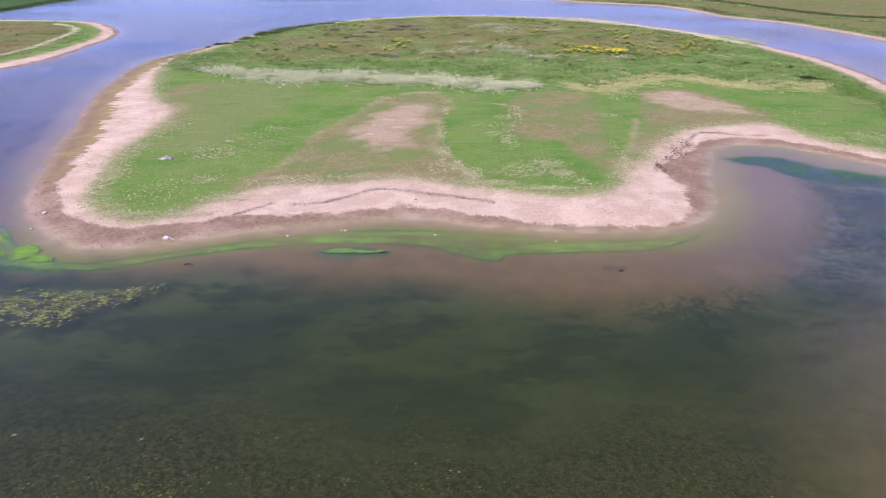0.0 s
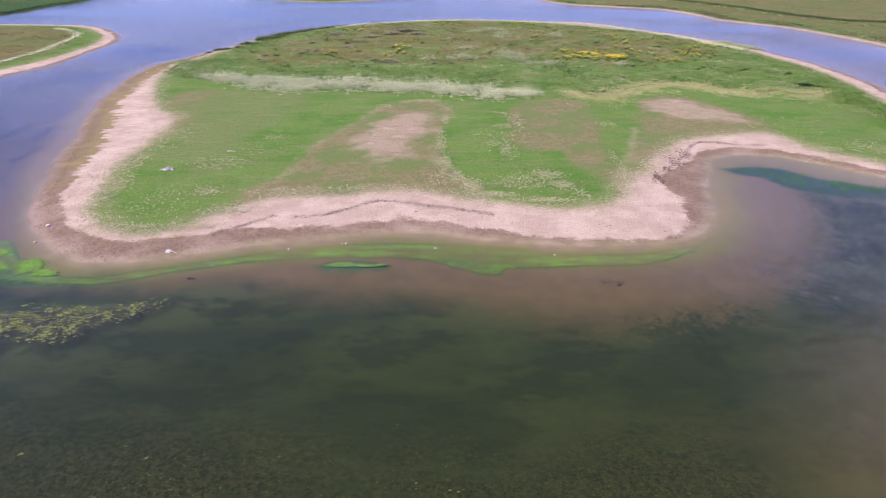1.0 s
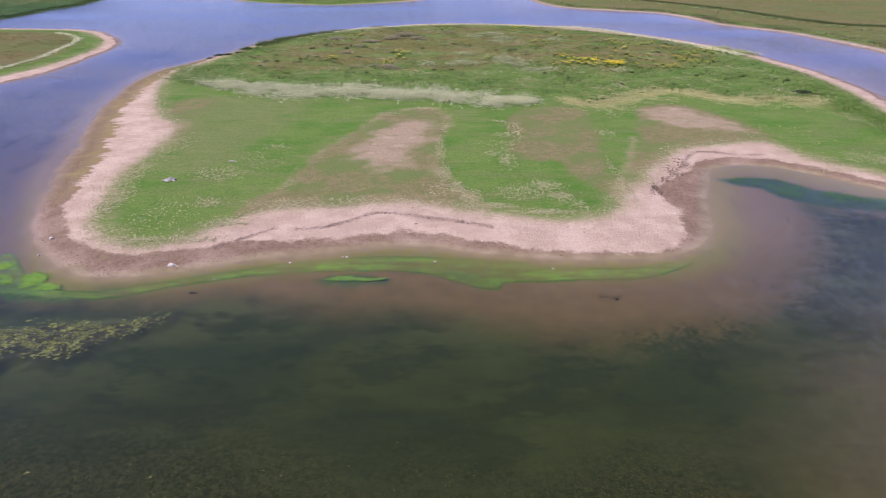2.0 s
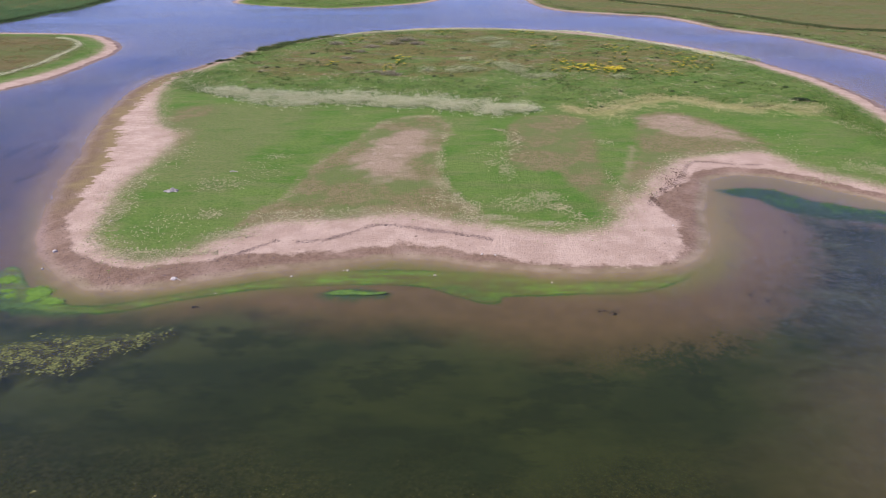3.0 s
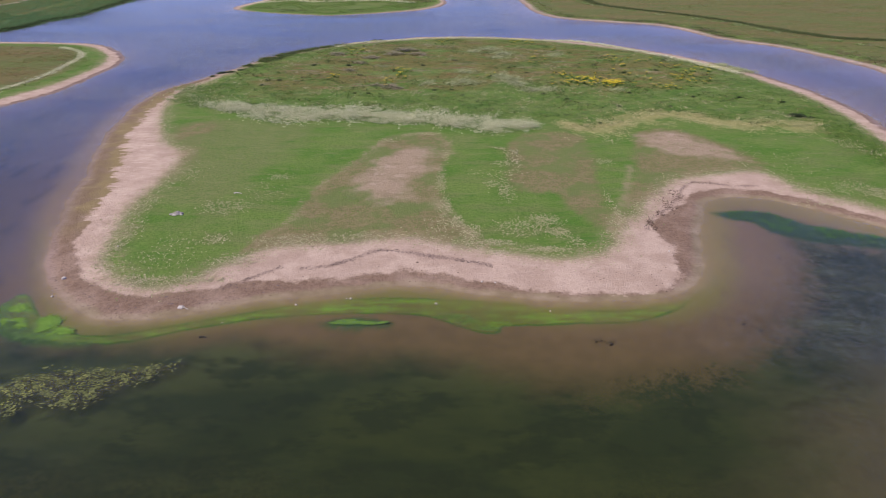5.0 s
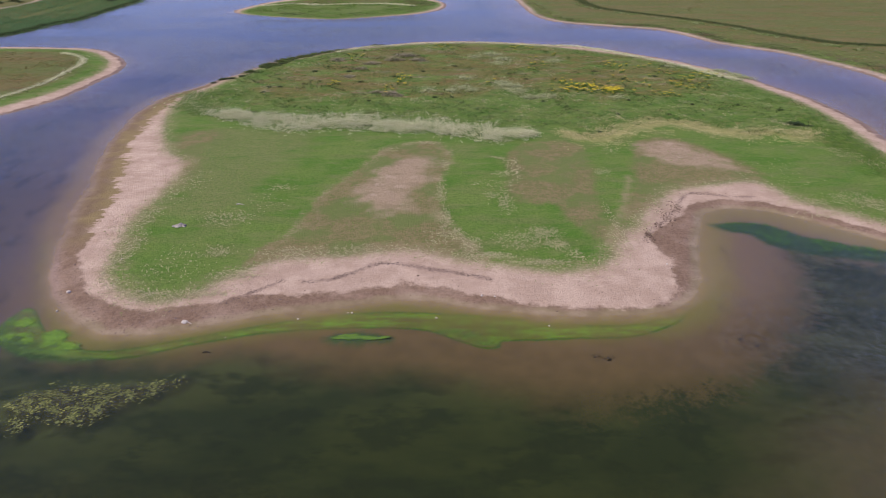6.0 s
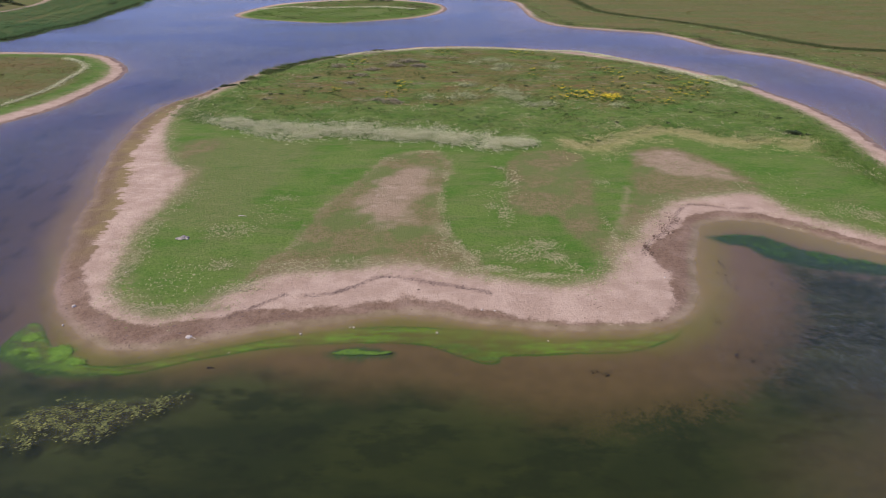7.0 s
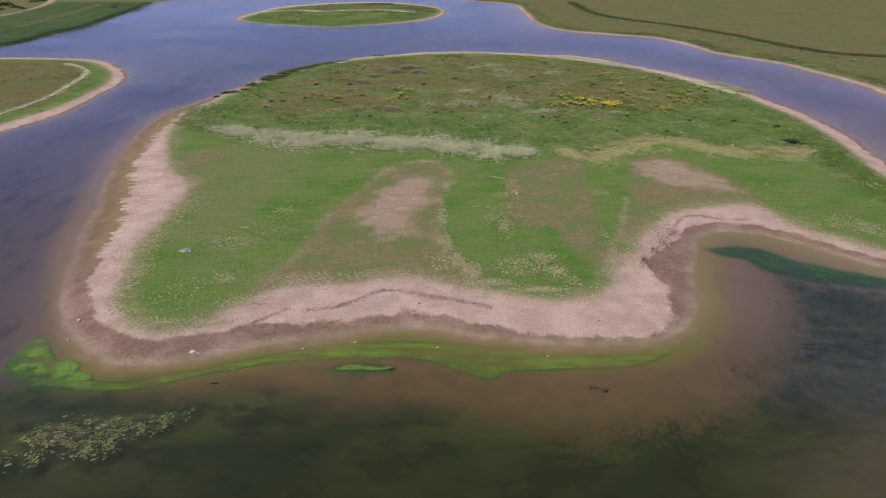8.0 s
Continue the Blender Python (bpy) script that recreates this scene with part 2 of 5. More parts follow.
DARK_BUSHES_WEST = [
    (-61.5, 170.3, 0.8, 2.8), (-60.4, 175.2, 1.4, 2.2), (-58.3, 175.9, 1.1, 2.2), (-56.4, 178.8, 1, 1.5), (-49.9, 197.7, 1.1, 2.8),
    (-48.1, 206.1, 1.1, 3), (-47.4, 214.2, 0.8, 3.2), (-44.9, 157.2, 0.6, 1.8), (-44.9, 163.4, 0.7, 1.9), (-43.3, 219.5, 1.2, 2.2),
    (-42, 163.4, 0.7, 1.9), (-37, 184.8, 0.8, 2.4), (-36.7, 166.6, 0.6, 2), (-36.5, 226.1, 1, 2.3), (-27, 184.6, 0.8, 2.4),
]
DARK_BUSHES_MIDDLE = [
    (-24.7, 238.1, 1.3, 3.9), (-22.4, 238, 1, 3.9), (-22, 169.7, 0.8, 2.1), (-17.4, 147.3, 0.5, 1.1), (-13.3, 176.7, 0.6, 2.2),
    (-5.6, 184.3, 0.7, 2.4), (-1.9, 150.9, 0.6, 1.1), (2.2, 151.4, 0.4, 1.1), (3.6, 192.4, 0.9, 2.6), (12.7, 167.9, 0.6, 2),
    (18.7, 180, 0.6, 2.3), (22.7, 172.6, 0.6, 2.1), (23.5, 146.3, 0.4, 1.1), (30.4, 172.5, 0.6, 2.1), (30.8, 120, 0.3, 0.7),
]
DARK_BUSHES_EAST = [
    (38, 134.3, 0.4, 0.9), (43.7, 183.5, 0.8, 2.4), (43.8, 147.1, 0.4, 1.1), (49, 133.7, 0.5, 1.4), (49, 172.2, 0.6, 2.1),
    (57.1, 142.7, 0.4, 1), (58.6, 175.7, 0.8, 2.2), (65.9, 191.5, 0.8, 2.6), (67.3, 142.1, 0.4, 1), (69.5, 165.1, 0.6, 2),
    (72, 125.4, 1.6, 2), (74.1, 123.8, 0.8, 2), (75, 137.6, 0.6, 1.4),
]
DARK_BUSHES = DARK_BUSHES_WEST + DARK_BUSHES_MIDDLE + DARK_BUSHES_EAST
ISLET_BUSHES = [
    (-46.1, 442.3, 2.6, 8.4), (-40.4, 442.1, 2.6, 8.4), (-34.8, 441.9, 2.6, 8.4), (-73.6, 439.2, 1.5, 8.3), (-67.3, 438.9, 1.5, 8.3),
    (-17.4, 383.9, 1.6, 6.4),
]
FAR_BUSHES = [
    (-289.5, 442.4, 5.4, 26.1), (-272.9, 426.2, 3.3, 20.1), (-263.9, 418.6, 2.2, 11.4), (-273.1, 411.7, 2.9, 18.7), (-285.7, 467.8, 3.2, 14.2),
    (-285, 476.9, 3.3, 14.7), (-209.8, 424.2, 2.9, 11.7), (-211.6, 431.9, 1.9, 12.1),
]
SHORE_STONES = [
    (-40.7, 58.8), (4.1, 57.7), (5.5, 57.5), (-9.8, 54.7), (-9.4, 54.7), (-14.7, 53.5), (10.5, 52.2), (-0.7, 53.8), (26.2, 64.7), (-38.3, 66.2),
    (-21.1, 50.4), (-40, 55.2),
]
BED_SPECKS = [
    (34.6, 69.1, 0.7, 3.1, 16), (33.7, 64.8, 0.6, 3.5, 18), (31.2, 59.8, 0.8, 3.1, 16), (28.7, 55.4, 0.6, 1.6, 10), (25.9, 51.4, 0.5, 0.8, 6),
    (22.4, 49.4, 0.3, 0.3, 5), (14.9, 47.1, 1.2, 0.3, 14), (23.1, 55.4, 0, 0, 0), (32.7, 53.3, 1.5, 3.1, 40), (29.6, 49.5, 2.2, 2.3, 50),
    (38.6, 59.8, 0.9, 5, 40), (41, 67.6, 1, 1.4, 14), (35, 51.3, 0.9, 2.9, 30),
]
LONE = [
    (-35, 75.6), (-29.1, 83.1), (-25.7, 52.8), (-22.2, 48.2), (-10.3, 43.6), (-13.8, 70.4), (-2.4, 39.2),
]
WET_BAY = [
    (27.4, 73.8), (31.8, 78.1), (35.9, 81.9), (35.7, 78.1), (31.2, 66.9), (28.4, 61), (28.2, 64.2), (27.1, 66.9), (26.2, 69.9),
]
WET_TIP = [
    (-46.7, 67.4), (-44.1, 66.7), (-39.5, 60.2), (-34.7, 56.2), (-29.2, 55.1), (-23.6, 56.7), (-17.9, 58.1), (-16.2, 56.1), (-21.4, 53.2),
    (-25.9, 51.1), (-31.2, 50.4), (-36.7, 52.3), (-42.1, 58.5),
]
MID_CREST = [
    (-107.5, 390.7, 1.5), (-90.2, 403.4, 1.5), (-75.2, 396.2, 2), (-62.2, 399.1, 1.5), (-48.9, 402.1, 1.5), (-31.8, 401.6, 2), (-17.5, 388, 1),
]
BACK_FRINGE = [
    (-55.7, 185.5), (-54, 194.7), (-51.3, 203.8), (-47.3, 210.7), (-43.2, 219), (-36.4, 225.6),
]
EAST_FRINGE = [
    (73.6, 128.6), (74.8, 121.7), (74.9, 115.9), (73.9, 108.6), (74.1, 105.5), (73.5, 101.2), (72.1, 95.8),
]
BACK_PALE = [
    (-35.8, 221, 1), (-27.1, 231.3, 1.2), (-17.2, 234.8, 1.5), (-4.9, 239.6, 1.2), (16.1, 240.5, 1.2), (36.2, 233.8, 1.4), (46.4, 233.6, 2.2),
    (53, 226.3, 2), (58.7, 217.2, 1.4), (69.5, 197.2, 1), (76, 182, 2), (79.7, 171.5, 1.4),
]
WEST_GREEN = [
    (-61.4, 157.4, 4), (-58.8, 146.2, 5), (-53.6, 138.6, 3), (-48, 135.3, 2),
]
BROWN_HERB = [
    (-49.7, 164.8), (-39.1, 196.6), (-20.5, 224.7), (23.7, 232.2), (49.6, 210.5), (68.8, 184.8), (65.1, 163.2), (43.6, 151.5), (25.3, 158.7),
    (2.2, 153.7), (-20, 152.3), (-36.1, 149.7),
]
DULL_TURF = [
    (-47.5, 103.4), (-48, 114.4), (-44.1, 122.7), (-32.6, 122.5), (-24.8, 117.6), (-28.2, 103.2), (-29.1, 88.1), (-30.9, 80), (-35.8, 78.2),
    (-41.2, 88.2),
]
ALGAE_WEST = [
    (-43.7, 50.1), (-39.3, 47.7), (-35, 46.9), (-31.4, 47), (-35, 48.9), (-37.3, 50.1), (-40.3, 52.9), (-42.3, 55.5), (-43.9, 55.7), (-44.3, 52.4),
]
TRAIL = [
    (29.6, 95), (29.2, 92.6), (25.5, 82.2), (22.8, 75.4), (20.8, 70),
]
PALE_EDGE = [
    (8.6, 104.6, 0.4), (10.6, 103.6, 0.6), (12.3, 102, 0.7), (11.9, 96, 0.5), (10.1, 90, 1.3), (8.5, 85, 1.6), (8.2, 81.5, 0.8),
]
LAKE = RIGHT_SHORE + [(150, 40), (140, -120), (0, -200), (-180, -140), (-260, 60)] + REED_SHORE + [(-170, 525), (-110, 540), (-50, 530), (0, 500)]
ISLAND = ISLAND_FRONT + ISLAND_BACK
TURF = GRASS_FRONT + GRASS_BACK
ROUGH = ROUGH_FRONT + [(86, 92), (98, 130), (95, 190), (70, 230), (20, 255), (-30, 245), (-60, 205), (-70, 180)]
WEEDBED = [(-60, 5), (-58, 33), (-28, 34), (0, 29), (16, 31), (22, 24), (16, 5)]
SHOAL = [(14, 12), (17, 23), (22, 32), (28, 40), (42, 46), (58, 36), (60, 10), (20, 5)]
DEEP_WATER = DEEP + [(140, 60), (140, -100), (0, -180), (-150, -100), (-150, 45)]


MATS = (ALGAE_WEST, ALGAE_LENS, WEED_PATCH, WEED_PATCH_B, WEED_PATCH_C)


def spline(points, closed=True, step=1.5):
    """A smooth line through plan points; further columns are carried along."""
    p = np.array(points, float)
    n = len(p)
    out = []
    for i in range(n if closed else n - 1):
        a, b, c, d = (p[(i + k) % n] if closed else p[min(max(i + k, 0), n - 1)] for k in (-1, 0, 1, 2))
        m = max(2, min(12, int(np.hypot(*(c - b)[:2]) / step)))
        for s in np.arange(m) / m:
            out.append(0.5 * (2 * b + (c - a) * s + (2 * a - 5 * b + 4 * c - d) * s * s + (3 * b - a - 3 * c + d) * s ** 3))
    if not closed:
        out.append(p[-1])
    return np.array(out)


def line_distance(pts, line, closed):
    """Distance to a line, and the index of the nearest of its stretches; worked out tile by tile."""
    a = line[:, :2]
    b = np.roll(a, -1, axis=0) if closed else a[1:]
    a = a if closed else a[:-1]
    ab = b - a
    ll = (ab ** 2).sum(1) + 1e-9
    best, which = np.empty(len(pts)), np.empty(len(pts), int)
    if not len(pts):
        return best, which
    key = np.floor(pts[:, 0] / 16).astype(int) * 100000 + np.floor(pts[:, 1] / 16).astype(int)
    order = np.argsort(key, kind="stable")
    for group in np.split(order, np.flatnonzero(np.diff(key[order])) + 1):
        p = pts[group]
        c = (p.min(0) + p.max(0)) / 2
        r = np.hypot(*(p.max(0) - c))
        q = c - a
        s = np.clip((q * ab).sum(1) / ll, 0, 1)
        far = np.hypot(*(q - s[:, None] * ab).T)
        keep = np.flatnonzero(far <= far.min() + 2 * r + 1e-6)
        q = p[:, None, :] - a[keep][None]
        s = np.clip((q * ab[keep]).sum(2) / ll[keep], 0, 1)
        d = ((q - s[..., None] * ab[keep]) ** 2).sum(2)
        which[group] = keep[d.argmin(1)]
        best[group] = np.sqrt(d.min(1))
    return best, which


def inside(pts, line):
    x, y = pts[:, 0], pts[:, 1]
    hit = np.zeros(len(pts), bool)
    for (ax, ay), (bx, by) in zip(line[:, :2], np.roll(line, -1, axis=0)[:, :2]):
        cross = (ay > y) != (by > y)
        if ay != by:
            hit ^= cross & (x < ax + (y - ay) * (bx - ax) / (by - ay))
    return hit


FIELDS = {}


def field(pts, points, reach=30.0):
    """Metres inside (+) or outside (-) a closed smooth outline, cut off at reach. Large sets of points are kept."""
    key = (len(pts), float(pts[0, 0]), float(pts[-1, 1]), id(points), reach)
    if len(pts) > 100000 and key in FIELDS:
        return FIELDS[key]
    line = spline(points)
    low, high = line[:, :2].min(0) - reach, line[:, :2].max(0) + reach
    near = ((pts > low) & (pts < high)).all(1)
    out = np.full(len(pts), -reach)
    p = pts[near]
    d, _ = line_distance(p, line, True)
    out[near] = np.where(inside(p, line), np.minimum(d, reach), -np.minimum(d, reach))
    FIELDS[key] = out
    return out


def band(pts, points, reach=12.0):
    """Metres inside (+) or outside (-) a band along an open line whose third column is its half-width."""
    line = spline(points, False)
    low, high = line[:, :2].min(0) - reach, line[:, :2].max(0) + reach
    near = ((pts > low) & (pts < high)).all(1)
    out = np.full(len(pts), -reach)
    d, which = line_distance(pts[near], line, False)
    half = line[which, 2] if line.shape[1] > 2 else 0.0
    out[near] = np.maximum(half - d, -reach)
    return out


def land_field(pts):
    lake = field(pts, LAKE, 60.0)
    far = (np.abs(pts[:, 0]) > 300) | (pts[:, 1] > 600) | (pts[:, 1] < -260)
    lake = np.where(far, -60.0, lake)
    isles = np.maximum.reduce([field(pts, ISLAND, 40.0), field(pts, LEFT_SPIT, 40.0), field(pts, MID_ISLE, 40.0)])
    ragged = 0.4 * wobble(pts, 2.3, 1) + 0.22 * wobble(pts, 0.8, 4)  # an uneven waterline
    return np.maximum(-lake, isles) + ragged


def wobble(pts, size, seed=0.0):
    """A cheap smooth undulation between about -1 and 1."""
    x, y = pts[:, 0] / size + seed, pts[:, 1] / size - seed * 1.7
    return (np.sin(x + 1.3 * np.sin(0.7 * y)) + np.sin(0.8 * y + 1.7 * np.sin(0.6 * x + 1)) + np.sin(0.53 * (x + y) + 2 * np.sin(0.31 * (x - y)))) / 3


def sinking(pts):
    """0 on the shallow shelf, 1 where the lake bed lies deepest."""
    # the bed is also raised under the pondweed raft to shorten its shadow
    raised = np.maximum.reduce([field(pts, WEEDBED, 12.0), field(pts, SHOAL, 15.0), field(pts, WEED_PATCH, 8.0) + 3])
    return np.clip(field(pts, DEEP_WATER, 15.0) / 8 + 0.25, 0, 1) * (1 - 0.85 * np.clip(raised / 8 + 0.4, 0, 1))


def height(pts, land=None, deep=None):
    d = land_field(pts) if land is None else land
    up = 0.42 * (1 - np.exp(-np.maximum(d, 0) / 4.5)) + np.clip((d - 6) / 20, 0, 1) * (0.05 * wobble(pts, 6.0) + 0.04 * wobble(pts, 2.3, 3))
    down = -0.055 * np.minimum(-d, 5) - 0.03 * np.clip(-d - 5, 0, 14)
    if deep is not None:
        down = down - 0.75 * deep
    lift = np.clip(np.maximum.reduce([field(pts, p, 4.0) for p in MATS]) / 0.7 + 0.6, 0, 1)  # bed mounds added under the weed mats, to keep their cast shadows close
    down = down + lift * np.maximum(-0.07 - down, 0)
    return np.where(d > 0, up, down)


# ---- materials ----
class Nodes:
    """Short hand for node materials; every value is a socket or a number."""

    def __init__(self, name):
        self.mat = bpy.data.materials.new(name)
        self.mat.use_nodes = True
        self.tree = self.mat.node_tree
        self.bsdf = self.tree.nodes["Principled BSDF"]
        self.place = self.tree.nodes.new("ShaderNodeNewGeometry").outputs["Position"]

    def node(self, kind, out=0, **values):
        n = self.tree.nodes.new(kind)
        for key, v in values.items():
            self.put(n.inputs[key.replace("_", " ")], v)
        return n.outputs[out]

    def put(self, socket, v):
        if isinstance(v, bpy.types.NodeSocket):
            self.tree.links.new(v, socket)
        elif isinstance(v, tuple) and len(v) == 3 and socket.type == "RGBA":
            socket.default_value = (*v, 1)
        else:
            socket.default_value = v

    def attr(self, name):
        n = self.tree.nodes.new("ShaderNodeAttribute")
        n.attribute_name = name
        return n.outputs["Fac"]

    def math(self, op, a, b=0.0):
        n = self.tree.nodes.new("ShaderNodeMath")
        n.operation = op
        self.put(n.inputs[0], a), self.put(n.inputs[1], b)
        return n.outputs[0]

    def add(self, a, b):
        return self.math("ADD", a, b)

    def mul(self, a, b):
        return self.math("MULTIPLY", a, b)

    def noise(self, scale, detail=3.0, rough=0.55, stretch=None, turn=0.0, warp=0.0):
        at = self.place
        if stretch:
            m = self.tree.nodes.new("ShaderNodeMapping")
            self.tree.links.new(at, m.inputs[0])
            m.inputs["Scale"].default_value, m.inputs["Rotation"].default_value = stretch, (0, 0, radians(turn))
            at = m.outputs[0]
        return self.node("ShaderNodeTexNoise", 0, Vector=at, Scale=scale, Detail=detail, Roughness=rough, Distortion=warp)

    def step(self, v, low, high):
        """0 below low, 1 above high, smooth between; low may lie above high."""
        n = self.tree.nodes.new("ShaderNodeMapRange")
        n.interpolation_type = "SMOOTHSTEP"
        flip = low > high
        self.put(n.inputs["Value"], v)
        n.inputs["From Min"].default_value, n.inputs["From Max"].default_value = (high, low) if flip else (low, high)
        n.inputs["To Min"].default_value, n.inputs["To Max"].default_value = (1, 0) if flip else (0, 1)
        return n.outputs[0]

    def mix(self, f, a, b):
        n = self.tree.nodes.new("ShaderNodeMix")
        n.data_type = "RGBA"
        self.put(n.inputs[0], f), self.put(n.inputs[6], a), self.put(n.inputs[7], b)
        return n.outputs[2]

    def bump(self, h, strength=0.5, distance=0.05):
        return self.node("ShaderNodeBump", 0, Height=h, Strength=strength, Distance=distance)

    def done(self, color, rough=0.9, normal=None, specular=0.3):
        self.put(self.bsdf.inputs["Base Color"], color)
        self.put(self.bsdf.inputs["Roughness"], rough)
        self.bsdf.inputs["Specular IOR Level"].default_value = specular
        if normal is not None:
            self.put(self.bsdf.inputs["Normal"], normal)
        return self.mat


def ground_material():
    n = Nodes("sand_turf_and_lake_bed")
    fine, mid, wide = n.noise(2.6, 5, 0.75), n.noise(0.5, 4, 0.6), n.noise(0.09, 3)
    grit, coarse, broad = n.noise(5.0, 4, 0.8), n.noise(1.1, 4, 0.7), n.noise(0.2, 4, 0.6)
    ragged = n.add(n.mul(n.add(mid, -0.5), 3.0), n.mul(n.add(fine, -0.5), 3.0))  # metres by which edges stray
    soft = n.add(n.mul(n.add(mid, -0.5), 2.5), n.mul(n.add(coarse, -0.5), 1.5))
    shore, turf, rough, far = n.attr("shore"), n.attr("turf"), n.attr("rough"), n.attr("far")
    west, front, dry_at = n.attr("west"), n.attr("front"), n.attr("dry")
    # bare sand
    sand = n.mix(n.step(n.noise(0.25, 4, 0.65), 0.38, 0.62), (0.49, 0.38, 0.295), (0.4, 0.3, 0.228))
    sand = n.mix(n.mul(n.step(grit, 0.45, 0.62), 0.3), sand, (0.3, 0.215, 0.16))
    sand = n.mix(n.mul(n.step(fine, 0.58, 0.68), 0.4), sand, (0.25, 0.18, 0.14))
    sand = n.mix(n.mul(n.step(n.noise(0.9, 5, 0.7, stretch=(0.5, 3, 1), turn=8), 0.5, 0.66), n.add(0.15, n.mul(west, 0.5))), sand, (0.6, 0.5, 0.4))
    sand = n.mix(n.mul(n.step(n.noise(0.14, 4, 0.6), 0.5, 0.64), 0.4), sand, (0.38, 0.28, 0.215))
    # wet sand: a dark upper margin, then paler and olive towards the water
    jag = n.add(n.mul(n.add(n.noise(0.45, 5, 0.7, stretch=(0.3, 2.0, 1), turn=6), -0.5), 6.0), n.add(n.mul(n.add(broad, -0.5), 5.0), n.mul(n.add(fine, -0.5), 3.0)))
    scallop = n.add(n.mul(n.add(n.noise(0.3, 3, 0.5), -0.5), 2.4), n.mul(ragged, 0.4))
    wet = n.add(n.attr("damp"), n.add(n.mul(scallop, n.math("SUBTRACT", 1.0, west)), n.mul(jag, west)))
    brown = n.mix(n.step(fine, 0.4, 0.6), (0.228, 0.154, 0.106), (0.166, 0.113, 0.077))
    brown = n.mix(n.mul(n.step(grit, 0.5, 0.65), 0.5), brown, (0.26, 0.185, 0.14))
    tan = n.mix(n.step(mid, 0.35, 0.65), (0.235, 0.188, 0.11), (0.188, 0.145, 0.08))
    tanned = n.mul(n.step(n.add(shore, n.mul(soft, 0.5)), 1.5, 0.5), front)
    mudsand = n.mix(tanned, brown, tan)
    westmud = n.mix(n.step(n.add(shore, n.mul(n.add(broad, -0.5), 8)), 1.0, 4.0), (0.175, 0.125, 0.078), (0.225, 0.175, 0.085))
    westmud = n.mix(n.mul(n.step(n.noise(0.35, 5, 0.7, stretch=(0.6, 1.4, 1)), 0.5, 0.7), 0.5), westmud, (0.29, 0.235, 0.12))
    mudsand = n.mix(west, mudsand, westmud)
    sand = n.mix(n.mul(n.step(wet, -0.35, 0.4), n.add(n.add(0.72, n.mul(west, 0.2)), n.mul(n.step(n.noise(0.2, 5, 0.65), 0.36, 0.6), 0.32))), sand, mudsand)
    # stains of dried wrack, and a dark line along the low scarp
    stain = n.add(n.attr("wrack"), n.add(n.mul(n.add(mid, -0.5), 1.2), n.mul(n.add(fine, -0.5), 1.6)))
    sand = n.mix(n.mul(n.step(stain, -0.35, 0.35), 0.55), sand, n.mix(grit, (0.13, 0.09, 0.078), (0.21, 0.15, 0.125)))
    # close-cropped turf
    green = n.mix(n.step(wide, 0.35, 0.65), (0.074, 0.17, 0.024), (0.132, 0.2, 0.047))
    green = n.mix(n.mul(n.step(n.add(n.attr("dull"), n.mul(n.add(broad, -0.5), 14)), -4, 3), 0.8), green, (0.165, 0.185, 0.07))
    green = n.mix(n.mul(n.step(n.noise(0.13, 4, 0.6, stretch=(0.7, 1.8, 1), turn=20), 0.46, 0.64), 0.75), green, (0.145, 0.178, 0.06))
    green = n.mix(n.mul(n.step(fine, 0.46, 0.58), 0.55), green, (0.045, 0.11, 0.016))
    green = n.mix(n.mul(n.step(coarse, 0.54, 0.66), 0.35), green, (0.15, 0.235, 0.055))
    green = n.mix(n.mul(n.step(grit, 0.57, 0.65), 0.3), green, (0.22, 0.245, 0.1))
    green = n.mix(n.mul(n.step(n.noise(0.33, 5, 0.65, stretch=(0.6, 2.0, 1), turn=12), 0.52, 0.68), 0.4), green, (0.19, 0.205, 0.085))
    green = n.mix(n.mul(n.step(n.noise(0.16, 5, 0.7, stretch=(0.7, 2.5, 1), turn=-5), 0.56, 0.68), 0.5), green, (0.05, 0.14, 0.02))
    # worn ground, olive with straw along its edge
    straw = n.mix(grit, (0.39, 0.325, 0.205), (0.24, 0.19, 0.11))
    dry = n.step(n.add(dry_at, n.mul(soft, 0.8)), -0.5, 0.7)
    drysoil = n.mix(n.step(n.add(n.mul(coarse, 0.5), n.mul(fine, 0.5)), 0.42, 0.58), (0.215, 0.175, 0.092), (0.145, 0.142, 0.058))
    drysoil = n.mix(n.mul(n.step(n.noise(0.12, 5, 0.6), 0.44, 0.6), 0.75), drysoil, (0.115, 0.165, 0.048))
    green = n.mix(n.mul(dry, 0.92), green, drysoil)
    worn = n.add(n.attr("worn"), n.mul(soft, 1.2))
    rim = n.mul(n.step(worn, -1.1, 0.1), n.step(worn, 2.4, 0.3))
    green = n.mix(n.mul(rim, n.mul(n.step(n.add(n.mul(fine, 0.6), n.mul(broad, 0.5)), 0.5, 0.64), 0.7)), green, straw)
    green = n.mix(n.mul(n.step(n.add(n.attr("trail"), n.mul(soft, 0.9)), -0.9, 0.8), 0.5), green, straw)
    bare = n.step(n.add(n.attr("bare"), n.add(n.mul(soft, 1.4), n.mul(n.add(broad, -0.5), 10))), -2.0, 2.4)
    soil = n.mix(n.step(fine, 0.4, 0.62), (0.335, 0.26, 0.178), (0.285, 0.218, 0.146))
    soil = n.mix(n.mul(n.step(n.noise(0.3, 5, 0.65), 0.5, 0.66), 0.6), soil, (0.21, 0.17, 0.1))
    soil = n.mix(n.mul(n.step(n.noise(0.45, 5, 0.7), 0.55, 0.66), 0.5), soil, (0.43, 0.345, 0.26))
    green = n.mix(n.mul(bare, 0.94), green, soil)
